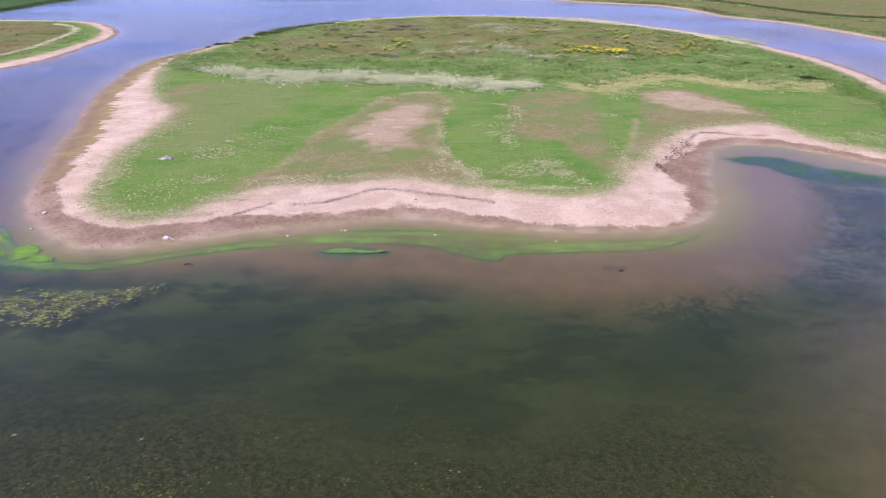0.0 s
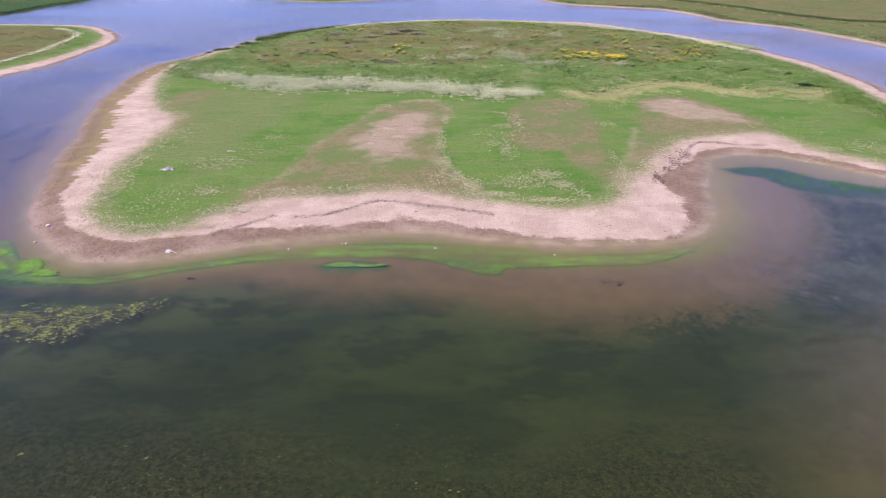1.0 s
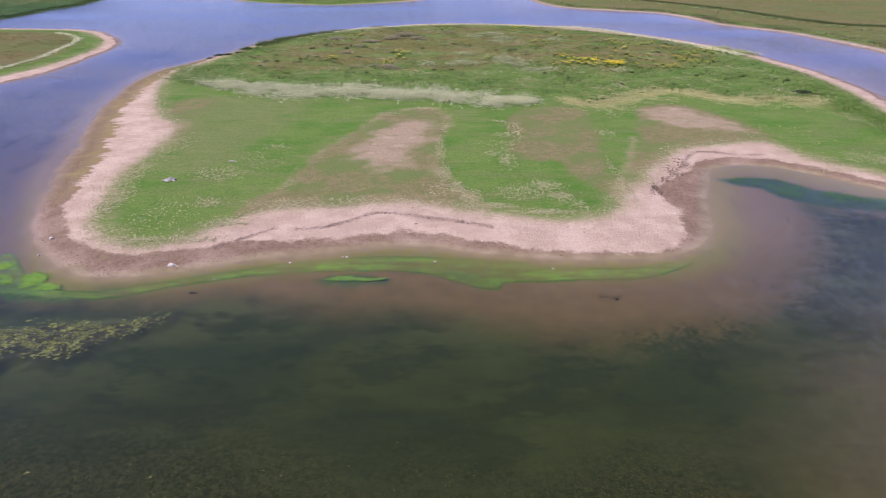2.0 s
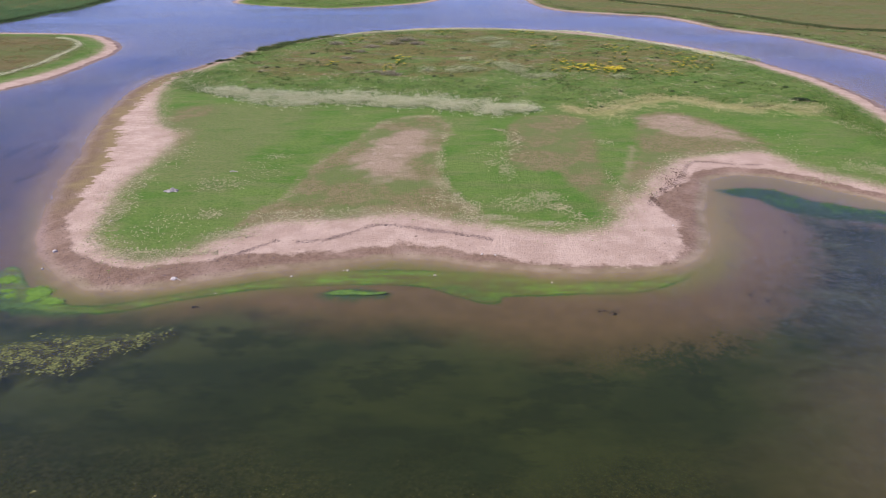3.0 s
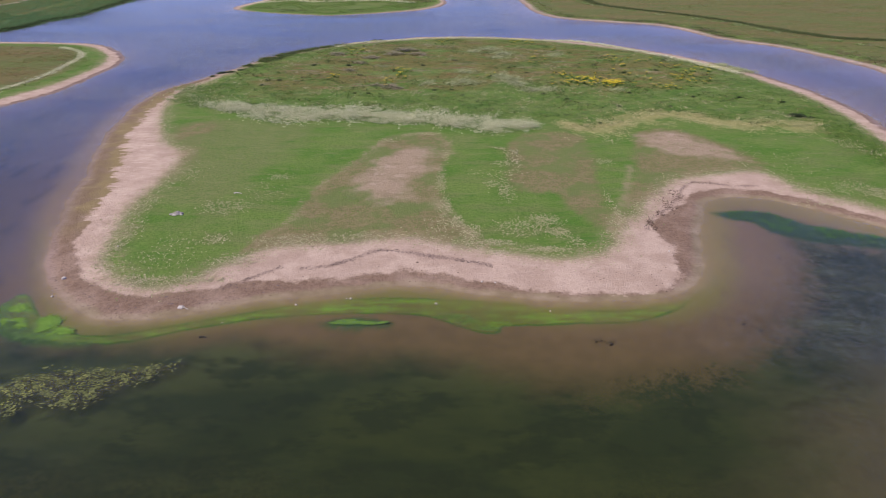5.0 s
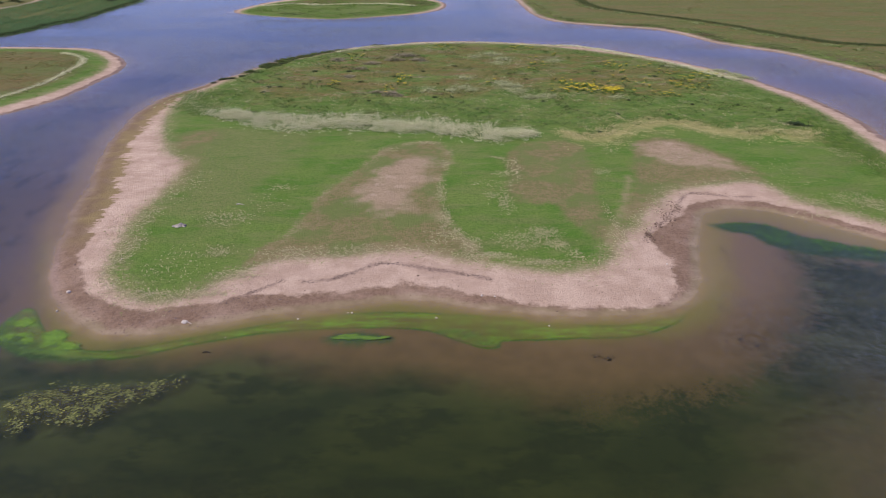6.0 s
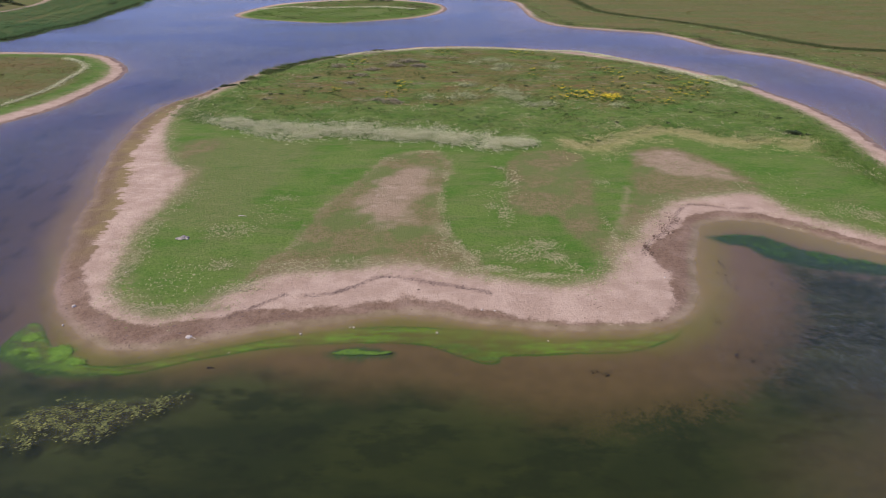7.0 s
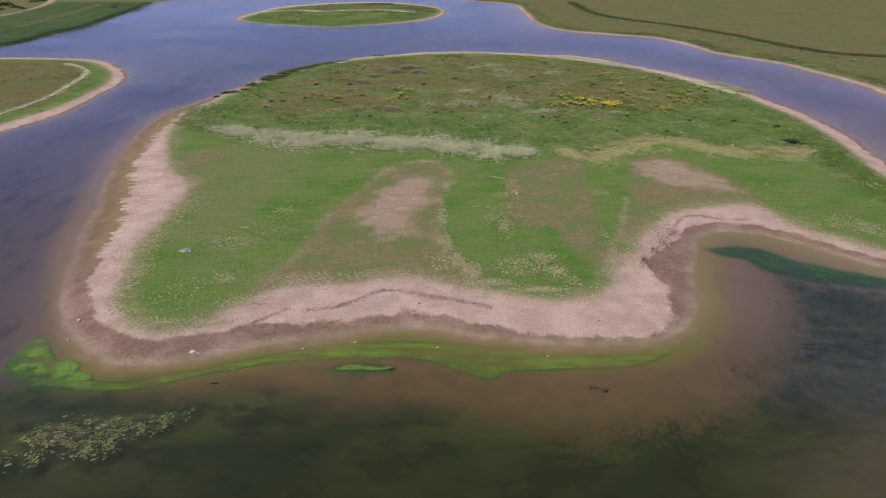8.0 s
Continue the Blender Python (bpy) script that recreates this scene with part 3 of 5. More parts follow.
    # rough herbage
    inner = n.step(n.add(n.attr("brown"), n.mul(n.add(n.noise(0.06, 4, 0.6), -0.5), 40)), -8, 6)
    herb = n.mix(n.step(wide, 0.35, 0.65), (0.08, 0.165, 0.027), (0.125, 0.2, 0.045))
    herb = n.mix(n.mul(n.step(broad, 0.46, 0.62), 0.6), herb, (0.165, 0.205, 0.07))
    herb = n.mix(n.mul(inner, n.mul(n.step(n.noise(0.07, 5, 0.65, stretch=(0.8, 1.6, 1)), 0.4, 0.55), 0.85)), herb, (0.165, 0.14, 0.048))
    herb = n.mix(n.mul(n.step(n.noise(0.1, 5, 0.65, stretch=(0.8, 1.8, 1), turn=20), 0.54, 0.64), n.mul(inner, 0.8)), herb, (0.2, 0.11, 0.058))
    herb = n.mix(n.mul(n.step(n.noise(0.085, 5, 0.65, stretch=(0.8, 1.8, 1), turn=-15), 0.55, 0.66), n.mul(inner, 0.7)), herb, (0.235, 0.19, 0.13))
    herb = n.mix(n.mul(n.step(fine, 0.48, 0.6), 0.35), herb, (0.045, 0.085, 0.017))
    herb = n.mix(n.mul(n.step(n.noise(0.7, 5, 0.7), 0.5, 0.62), 0.65), herb, (0.045, 0.09, 0.018))
    herb = n.mix(n.mul(n.step(n.noise(1.7, 4, 0.7), 0.57, 0.66), 0.4), herb, (0.24, 0.23, 0.12))
    herb = n.mix(n.mul(n.step(n.noise(0.13, 5, 0.65, stretch=(0.8, 2.2, 1), turn=-8), 0.52, 0.66), 0.5), herb, (0.055, 0.12, 0.022))
    green = n.mix(n.step(n.add(rough, ragged), -0.6, 0.6), green, herb)
    green = n.mix(n.mul(n.step(n.add(n.attr("white"), n.mul(ragged, 0.8)), -0.7, 0.8), 0.85), green, n.mix(n.step(fine, 0.42, 0.6), (0.42, 0.43, 0.27), (0.18, 0.23, 0.09)))
    green = n.mix(n.mul(n.step(n.add(n.attr("yellow"), n.add(n.mul(ragged, 1.2), n.mul(n.add(broad, -0.5), 9))), -2.2, 1.2), 0.75), green, n.mix(n.step(fine, 0.42, 0.6), (0.38, 0.345, 0.15), (0.2, 0.215, 0.08)))
    # wide meadows on the far side
    meadow = n.mix(n.step(n.noise(0.03, 5, 0.6, stretch=(0.6, 1.8, 1), turn=15), 0.42, 0.62), (0.11, 0.135, 0.04), (0.145, 0.128, 0.05))
    meadow = n.mix(n.mul(n.step(n.noise(0.3, 5, 0.7, stretch=(1, 2, 1)), 0.48, 0.62), 0.6), meadow, (0.085, 0.1, 0.028))
    meadow = n.mix(n.mul(n.step(coarse, 0.55, 0.66), 0.4), meadow, (0.19, 0.17, 0.08))
    meadow = n.mix(n.mul(n.step(n.noise(0.05, 5, 0.65, stretch=(0.6, 4, 1), turn=-12), 0.55, 0.66), 0.6), meadow, (0.185, 0.115, 0.055))
    meadow = n.mix(n.mul(n.step(n.noise(0.09, 6, 0.7, stretch=(0.6, 5, 1), turn=-14), 0.6, 0.66), 0.5), meadow, (0.24, 0.22, 0.12))
    meadow = n.mix(n.mul(n.step(n.noise(0.11, 6, 0.7, stretch=(0.6, 5, 1), turn=-10), 0.58, 0.66), 0.6), meadow, (0.06, 0.1, 0.024))
    bank = n.mul(n.step(n.add(turf, n.mul(n.add(broad, -0.5), 12)), 16, 5), n.step(far, 0.9, 1.0))
    meadow = n.mix(n.mul(bank, 0.65), meadow, n.mix(n.step(n.noise(0.12, 4, 0.6), 0.5, 0.58), (0.1, 0.15, 0.045), (0.1, 0.07, 0.042)))
    green = n.mix(far, green, meadow)
    land = n.mix(n.step(n.add(turf, n.add(n.mul(soft, 0.7), n.mul(n.add(fine, -0.5), 3.0))), -1.2, 1.0), sand, green)
    fringe = n.mul(n.step(n.add(turf, ragged), -2.6, 0.3), n.step(n.add(turf, ragged), 3.6, 0.8))
    land = n.mix(n.mul(fringe, n.mul(n.step(fine, 0.42, 0.58), n.add(0.4, n.mul(n.step(broad, 0.42, 0.6), 0.4)))), land, straw)
    # lake bed: tan rim, olive film, brown mud, dark weed
    mud = n.mix(n.step(mid, 0.35, 0.65), (0.158, 0.112, 0.058), (0.136, 0.096, 0.049))
    mud = n.mix(n.mul(n.step(n.noise(0.7, 4, stretch=(1, 3, 1)), 0.6, 0.72), 0.25), mud, (0.09, 0.065, 0.04))
    off = n.mix(n.step(n.add(shore, n.mul(n.add(broad, -0.5), 6)), -6.0, 0.0), n.mix(mid, (0.1, 0.078, 0.076), (0.14, 0.107, 0.1)), n.mix(mid, (0.155, 0.115, 0.074), (0.13, 0.096, 0.063)))
    off = n.mix(n.mul(n.step(n.noise(0.16, 5, 0.7, stretch=(1.6, 0.7, 1), turn=35), 0.54, 0.62), 0.6), off, (0.06, 0.05, 0.05))
    mud = n.mix(front, off, mud)
    mud = n.mix(n.mul(n.attr("bay"), 0.85), mud, n.mix(mid, (0.225, 0.158, 0.118), (0.18, 0.125, 0.092)))
    olive = n.mix(n.step(n.add(shore, n.mul(soft, 0.5)), -1.7, -0.2), n.mix(mid, (0.175, 0.16, 0.052), (0.14, 0.13, 0.038)), tan)
    olive = n.mix(n.mul(n.attr("bay"), 0.8), olive, n.mix(mid, (0.23, 0.185, 0.085), (0.19, 0.15, 0.07)))
    olive = n.mix(west, olive, n.mix(mid, (0.2, 0.15, 0.085), (0.165, 0.12, 0.07)))
    bed = n.mix(n.step(n.add(n.attr("olive"), n.mul(soft, 1.0)), -3.0, 0.4), mud, olive)
    weed = n.mix(n.step(n.noise(0.1, 4, 0.6, stretch=(0.8, 1.8, 1)), 0.38, 0.62), (0.046, 0.062, 0.028), (0.094, 0.108, 0.042))
    weed = n.mix(n.mul(n.step(n.noise(0.22, 5, 0.65, stretch=(0.8, 1.6, 1), turn=12), 0.48, 0.62), 0.7), weed, (0.022, 0.032, 0.018))
    weed = n.mix(n.mul(n.step(n.noise(0.9, 5, 0.75), 0.48, 0.72), 0.5), weed, (0.07, 0.076, 0.03))
    matted = n.mix(n.step(n.noise(2.6, 5, 0.75), 0.38, 0.64), (0.016, 0.017, 0.006), (0.066, 0.06, 0.02))
    matted = n.mix(n.mul(n.step(n.noise(6.0, 4, 0.8), 0.54, 0.64), 0.7), matted, (0.15, 0.155, 0.055))
    matted = n.mix(n.mul(n.step(n.noise(0.35, 5, 0.7), 0.52, 0.64), 0.6), matted, (0.03, 0.045, 0.014))
    weed = n.mix(n.mul(n.step(n.add(n.attr("weedbed"), n.mul(n.add(n.noise(0.12, 5, 0.65), -0.5), 16)), -5, 6), 0.88), weed, matted)
    shoal = n.mix(coarse, (0.225, 0.165, 0.11), (0.13, 0.1, 0.062))
    weed = n.mix(n.mul(n.step(n.add(n.attr("shoal"), n.mul(n.add(n.noise(0.15, 5, 0.65), -0.5), 16)), -6, 8), 0.75), weed, shoal)
    blotch = n.add(n.attr("deep"), n.add(n.mul(n.add(n.noise(0.22, 6, 0.7), -0.5), 8), n.add(n.mul(n.add(coarse, -0.5), 6), n.mul(n.add(fine, -0.5), 7))))
    sunk = n.add(n.attr("deep"), n.add(n.mul(n.add(n.noise(0.16, 4, 0.55), -0.5), 7), n.mul(n.add(coarse, -0.5), 2.0)))
    bed = n.mix(n.mix(n.attr("blotchy"), n.step(sunk, -2.8, 2.6), n.step(blotch, -0.6, 2.6)), bed, weed)
    # algae: crisp dark outer edge, bright streaks, thinning to an olive film inshore
    slick = n.add(n.attr("algae"), n.mul(ragged, 0.16))
    streaks = n.noise(0.55, 6, 0.72, stretch=(0.45, 2.6, 1), turn=3)
    slime = n.mix(n.step(n.add(streaks, n.mul(n.add(grit, -0.5), 0.3)), 0.44, 0.64), (0.125, 0.14, 0.032), (0.14, 0.3, 0.03))
    slime = n.mix(n.mul(n.step(n.add(slick, n.mul(soft, 1.2)), 0.9, 2.2), 0.75), slime, n.mix(grit, (0.15, 0.135, 0.045), (0.11, 0.115, 0.03)))
    slime = n.mix(n.step(slick, 0.5, 0.15), slime, (0.05, 0.12, 0.018))
    thin = n.mul(n.step(n.add(shore, n.mul(soft, 0.6)), -0.9, -2.6), n.add(0.4, n.mul(n.step(n.noise(0.4, 5, 0.7, stretch=(0.6, 2.0, 1)), 0.38, 0.56), 0.55)))
    bed = n.mix(n.mul(n.step(slick, -0.1, 0.18), thin), bed, slime)
    bed = n.mix(n.mul(n.step(n.add(n.attr("algae_dark"), n.mul(ragged, 0.5)), -0.9, 0.3), 0.92), bed, n.mix(mid, (0.012, 0.05, 0.02), (0.05, 0.12, 0.03)))
    bed = n.mix(n.mul(n.mul(n.step(n.add(n.attr("mat"), n.mul(ragged, 0.4)), -0.5, 0.2), n.step(n.add(shore, ragged), -2.6, -5.4)), 0.85), bed, n.mix(n.step(fine, 0.4, 0.6), (0.024, 0.062, 0.014), (0.06, 0.13, 0.022)))
    bed = n.mix(n.mul(n.step(n.add(n.attr("raft"), n.mul(ragged, 0.6)), -0.9, 0.4), 0.85), bed, n.mix(n.step(fine, 0.42, 0.6), (0.02, 0.022, 0.014), (0.055, 0.055, 0.026)))
    color = n.mix(n.step(n.add(shore, n.mul(n.add(fine, -0.5), 1.0)), -0.35, 0.35), bed, land)
    h = n.add(n.add(n.mul(fine, 0.5), n.mul(grit, 0.25)), n.mul(coarse, 0.5))
    shine = n.mul(n.step(shore, 2.0, 0.2), n.step(shore, -0.5, 0.1))  # wet sand takes a sheen towards the water
    n.done(color, n.math("SUBTRACT", 0.95, n.mul(shine, 0.45)), n.bump(n.add(n.mul(h, n.step(shore, -0.2, 2.0)), n.mul(n.mul(n.noise(0.55, 3, 0.6), n.step(rough, 0, 4)), 2.5)), 0.9, 0.3), 0.12)
    n.put(n.bsdf.inputs["Specular IOR Level"], n.add(0.12, n.mul(shine, 0.12)))
    return n.mat


def water_material():
    n = Nodes("lake_water")
    t = n.tree
    depth = n.attr("depth")
    clear = t.nodes.new("ShaderNodeBsdfTransparent")
    tone = t.nodes.new("ShaderNodeCombineColor")
    for k, keep in enumerate((0.66, 0.7, 0.58)):  # what is left of each colour after a metre down and up
        n.put(tone.inputs[k], n.math("POWER", keep, depth))
    t.links.new(tone.outputs[0], clear.inputs[0])
    murk = t.nodes.new("ShaderNodeBsdfDiffuse")
    murk.inputs[0].default_value = (0.044, 0.058, 0.016, 1)
    body = t.nodes.new("ShaderNodeMixShader")
    n.put(body.inputs[0], n.math("SUBTRACT", 1.0, n.math("POWER", 0.78, depth)))
    t.links.new(clear.outputs[0], body.inputs[1]), t.links.new(murk.outputs[0], body.inputs[2])
    ripple = n.add(n.noise(1.3, 3, 0.65, (1.0, 3.2, 1), -22), n.mul(n.noise(0.2, 3), 1.5))
    streak = t.nodes.new("ShaderNodeMapping")
    streak.vector_type = "TEXTURE"
    streak.inputs["Rotation"].default_value, streak.inputs["Scale"].default_value = (0, 0, radians(-48)), (1.3, 0.1, 1)
    t.links.new(n.place, streak.inputs[0])
    breeze = n.node("ShaderNodeTexNoise", 0, Vector=streak.outputs[0], Scale=1.0, Detail=3.0, Roughness=0.6)
    ripple = n.add(ripple, n.mul(n.mul(n.step(breeze, 0.48, 0.7), n.attr("breeze")), 0.45))
    calm = n.step(n.noise(0.02, 4, 0.55, stretch=(0.5, 1.6, 1), turn=-20), 0.4, 0.62)  # slicks between the wind's cat's-paws
    normal = n.node("ShaderNodeBump", 0, Height=ripple, Strength=n.math("SUBTRACT", 0.6, n.mul(calm, 0.42)), Distance=0.08)
    gloss = t.nodes.new("ShaderNodeBsdfGlossy")
    gloss.inputs["Roughness"].default_value = 0.08
    t.links.new(normal, gloss.inputs["Normal"])
    fres = n.node("ShaderNodeFresnel", 0, IOR=1.34, Normal=normal)
    top = t.nodes.new("ShaderNodeMixShader")
    t.links.new(fres, top.inputs[0]), t.links.new(body.outputs[0], top.inputs[1]), t.links.new(gloss.outputs[0], top.inputs[2])
    t.links.new(top.outputs[0], t.nodes["Material Output"].inputs[0])
    return n.mat


def stone_material(name, dark, light, scale=6.0):
    n = Nodes(name)
    a, b = n.noise(scale, 5, 0.7), n.noise(scale * 0.2, 3)
    color = n.mix(n.step(a, 0.35, 0.65), dark, light)
    return n.done(n.mix(n.mul(b, 0.4), color, dark), 0.9, n.bump(a, 0.5, 0.03), 0.2)


def leaf_material(name, dark, light, third=None, share=0.8, zone=None, zone_size=0.11):
    """Leaves that differ one by one; zone is the colour of whole drifts among them."""
    n = Nodes(name)
    rnd = n.tree.nodes.new("ShaderNodeNewGeometry").outputs["Random Per Island"]
    color = n.mix(rnd, dark, light)
    if zone:
        color = n.mix(n.mul(n.step(n.noise(zone_size, 4, 0.6, stretch=(1, 2, 1)), 0.45, 0.6), n.step(rnd, 0.0, 0.7)), color, zone)
    if third:
        color = n.mix(n.step(n.math("FRACT", n.mul(rnd, 7.31)), share, share + 0.05), color, third)
    return n.done(color, 0.8, None, 0.15)


GROUND, WATER = ground_material(), water_material()
PALE_LEAF = leaf_material("pale_seeding_leaves", (0.45, 0.47, 0.28), (0.77, 0.76, 0.51), (0.18, 0.26, 0.09), 0.78)
YELLOW_LEAF = leaf_material("yellowing_leaves", (0.4, 0.375, 0.16), (0.62, 0.57, 0.3), (0.19, 0.23, 0.07), 0.75)
STRAW_LEAF = leaf_material("bleached_tufts", (0.31, 0.3, 0.16), (0.52, 0.48, 0.3), (0.2, 0.24, 0.09), 0.85)
HERB_LEAF = leaf_material("rough_herb_leaves", (0.1, 0.185, 0.034), (0.18, 0.265, 0.07), (0.32, 0.3, 0.17), 0.88, (0.22, 0.19, 0.075), 0.07)
GREEN_LEAF = leaf_material("green_herb_leaves", (0.055, 0.12, 0.022), (0.13, 0.23, 0.05))
BROWN_LEAF = leaf_material("browned_herb_leaves", (0.14, 0.115, 0.042), (0.3, 0.24, 0.095), (0.11, 0.17, 0.04), 0.72, (0.24, 0.145, 0.065), 0.16)
DITCH_LEAF = leaf_material("ditch_rush_blades", (0.045, 0.066, 0.022), (0.095, 0.125, 0.042))
GREY_LEAF = leaf_material("grey_green_shrub_leaves", (0.28, 0.32, 0.15), (0.52, 0.54, 0.31), (0.11, 0.17, 0.05), 0.7)
MAUVE_LEAF = leaf_material("faded_mauve_shrub_leaves", (0.19, 0.17, 0.1), (0.34, 0.29, 0.2), (0.1, 0.13, 0.05), 0.75)
DARK_LEAF = leaf_material("dark_bush_leaves", (0.02, 0.038, 0.012), (0.055, 0.085, 0.025))
TURF_LEAF = leaf_material("turf_blades", (0.07, 0.15, 0.022), (0.14, 0.24, 0.05), (0.24, 0.26, 0.11), 0.96)
REED_LEAF = leaf_material("reed_blades", (0.058, 0.145, 0.05), (0.125, 0.24, 0.09), (0.04, 0.08, 0.03), 0.8)
RUSH_LEAF = leaf_material("dark_rush_blades", (0.045, 0.085, 0.022), (0.1, 0.14, 0.045), (0.2, 0.16, 0.08), 0.88)
BAY_LEAF = leaf_material("dark_bay_algae", (0.02, 0.08, 0.03), (0.07, 0.17, 0.05))
SPECK_LEAF = leaf_material("pale_pondweed_tips", (0.06, 0.062, 0.02), (0.2, 0.19, 0.07), (0.08, 0.09, 0.03), 0.6)
CLOD = stone_material("dark_crumbled_turf", (0.09, 0.06, 0.045), (0.17, 0.12, 0.085), 3.0)
ALGAE_LEAF = leaf_material("bright_algae", (0.075, 0.18, 0.02), (0.17, 0.3, 0.055), (0.05, 0.12, 0.02), 0.75)
SLIME_LEAF = leaf_material("green_slime", (0.09, 0.17, 0.016), (0.15, 0.26, 0.026), (0.14, 0.17, 0.03), 0.8)
WEED_LEAF = leaf_material("olive_pondweed", (0.06, 0.08, 0.028), (0.165, 0.185, 0.072), (0.25, 0.27, 0.08), 0.84)
DARK_WEED = leaf_material("dark_drowned_weed", (0.045, 0.038, 0.025), (0.09, 0.07, 0.045))
PETAL = leaf_material("yellow_flower_heads", (0.5, 0.38, 0.02), (0.7, 0.58, 0.05), (0.25, 0.27, 0.03), 0.8)
PALE_STONE = stone_material("pale_grey_stone", (0.2, 0.185, 0.165), (0.4, 0.37, 0.33))
WHITE_WOOD = stone_material("bleached_wood", (0.4, 0.36, 0.3), (0.6, 0.56, 0.5))
WRACK = stone_material("dark_dried_wrack", (0.11, 0.08, 0.07), (0.22, 0.165, 0.14), 3.0)
BARK = stone_material("bark", (0.08, 0.065, 0.05), (0.15, 0.12, 0.09))
TRACK_SAND = stone_material("sandy_track", (0.3, 0.22, 0.15), (0.45, 0.35, 0.26), 1.0)

# ---- ground and water ----


def graded(low, high, fine, grow, limit):
    """Grid lines with even steps between low and high that widen outside to limit."""
    mid = list(np.arange(low, high, fine))
    step, up = fine, [mid[-1]]
    while up[-1] < limit:
        step *= grow
        up.append(up[-1] + step)
    step, down = fine, [mid[0]]
    while down[-1] > -limit:
        step *= grow
        down.append(down[-1] - step)
    return np.array(down[:0:-1] + mid + up[1:])


def build_ground():
    xs = graded(-75, 95, 0.55, 1.035, 4200)
    ys = graded(44, 130, 0.5, 1.02, 4200)
    gx, gy = np.meshgrid(xs, ys)
    pts = np.c_[gx.ravel(), gy.ravel()]
    land = land_field(pts)
    deep = field(pts, DEEP_WATER, 15.0)
    mainland = field(pts, ISLAND, 40.0) + field(pts, LEFT_SPIT, 40.0) + field(pts, MID_ISLE, 40.0) < -110
    turf = np.maximum.reduce([field(pts, TURF, 20.0), field(pts, LEFT_SPIT_GRASS, 20.0), field(pts, MID_ISLE_GRASS, 20.0) + 3.5, np.where(mainland, np.clip(land - (3.0 + 1.6 * wobble(pts, 7.0, 2)) * np.clip((pts[:, 0] + 160) / 10, 0, 1), -20, 20), -20)])
    west = np.clip((-42 - pts[:, 0]) / 6, 0, 1) * np.clip((pts[:, 0] + 84) / 6, 0, 1) * np.clip((pts[:, 1] - 64) / 10, 0, 1) * np.clip((175 - pts[:, 1]) / 20, 0, 1)
    front = np.clip((pts[:, 0] + 43) / 8, 0, 1) * np.clip((100 - pts[:, 1]) / 12, 0, 1)
    damp = (2.8 - 1.4 * np.clip((pts[:, 0] - 4) / 6, 0, 1) * np.clip((62 - pts[:, 1]) / 3, 0, 1) - 1.4 * np.clip((pts[:, 1] - 95) / 20, 0, 1)) * (1 - west) + 4.6 * west  # how far the wet sand reaches up the shore
    z = height(pts, land, sinking(pts))
    nx, ny = len(xs), len(ys)
    i = np.arange(nx * ny).reshape(ny, nx)
    faces = np.stack([i[:-1, :-1], i[:-1, 1:], i[1:, 1:], i[1:, :-1]], -1).reshape(-1, 4)
    me = bpy.data.meshes.new("ground")
    me.vertices.add(len(pts)), me.loops.add(faces.size), me.polygons.add(len(faces))
    me.vertices.foreach_set("co", np.c_[pts, z].ravel())
    me.loops.foreach_set("vertex_index", faces.ravel())
    me.polygons.foreach_set("loop_start", np.arange(0, faces.size, 4))
    me.polygons.foreach_set("use_smooth", np.ones(len(faces), bool))
    me.update()
    layers = {
        "shore": land, "turf": turf, "deep": deep,
        "west": west, "front": front, "white": band(pts, WHITE_BAND), "yellow": band(pts, YELLOW_BAND), "weedbed": field(pts, WEEDBED, 12.0), "brown": field(pts, BROWN_HERB, 20.0), "dull": field(pts, DULL_TURF, 12.0), "rough": np.minimum(field(pts, ROUGH, 40.0), np.maximum(field(pts, TURF, 40.0), -10)),
        "dry": np.maximum.reduce([0.6 * field(pts, DRY_MID, 8.0) + 0.6, 0.5 * field(pts, DRY_RIGHT, 8.0), 0.3 * field(pts, DRY_LEFT, 8.0), field(pts, BARE_MID, 8.0)]),
        "bare": np.maximum(field(pts, BARE_CORE, 8.0), field(pts, BARE_RIGHT, 8.0)),
        "algae": field(pts, ALGAE, 8.0), "algae_dark": np.maximum(field(pts, BAY_ALGAE, 8.0), field(pts, ALGAE_LENS, 6.0) - 0.1),
        "mat": field(pts, ALGAE_WEST, 6.0), "raft": np.maximum.reduce([field(pts, p, 6.0) for p in MATS[2:]]),
        "wrack": np.maximum.reduce([band(pts, [(x, y, w) for x, y in line]) for line, w in ((WRACK_A, 0.06), (WRACK_B, 0.22), (SCARP, 0.12))]),
        "worn": field(pts, BARE_MID, 8.0), "trail": band(pts, [(x, y, 0.3) for x, y in TRAIL]),
        "bay": np.clip((pts[:, 0] - 24) / 6, 0, 1) * np.clip((pts[:, 1] - 52) / 10, 0, 1),
        "blotchy": np.clip((pts[:, 0] - 6) / 12, 0, 1),
        "shoal": field(pts, SHOAL, 15.0), "damp": np.maximum.reduce([damp - land, field(pts, WET_BAY, 8.0), field(pts, WET_TIP, 8.0)]), "olive": land - 0.6 + 3.0 * front + 2.4 * west,
        "far": np.where(mainland, 1 - 0.15 * np.clip((-150 - pts[:, 0]) / 10, 0, 1), np.where(field(pts, ISLAND, 40.0) > -20, 0, np.where(pts[:, 1] > 300, np.where(pts[:, 1] > np.interp(pts[:, 0], [c[0] for c in MID_CREST], [c[1] for c in MID_CREST]), 0.95, 0.3), 1.0) * np.clip((turf - 4.5) / 3.5, 0, 1))),
    }
    for name, values in layers.items():
        me.attributes.new(name, "FLOAT", "POINT").data.foreach_set("value", values.astype(np.float32))
    me.materials.append(GROUND)
    ob = new("ground", me)
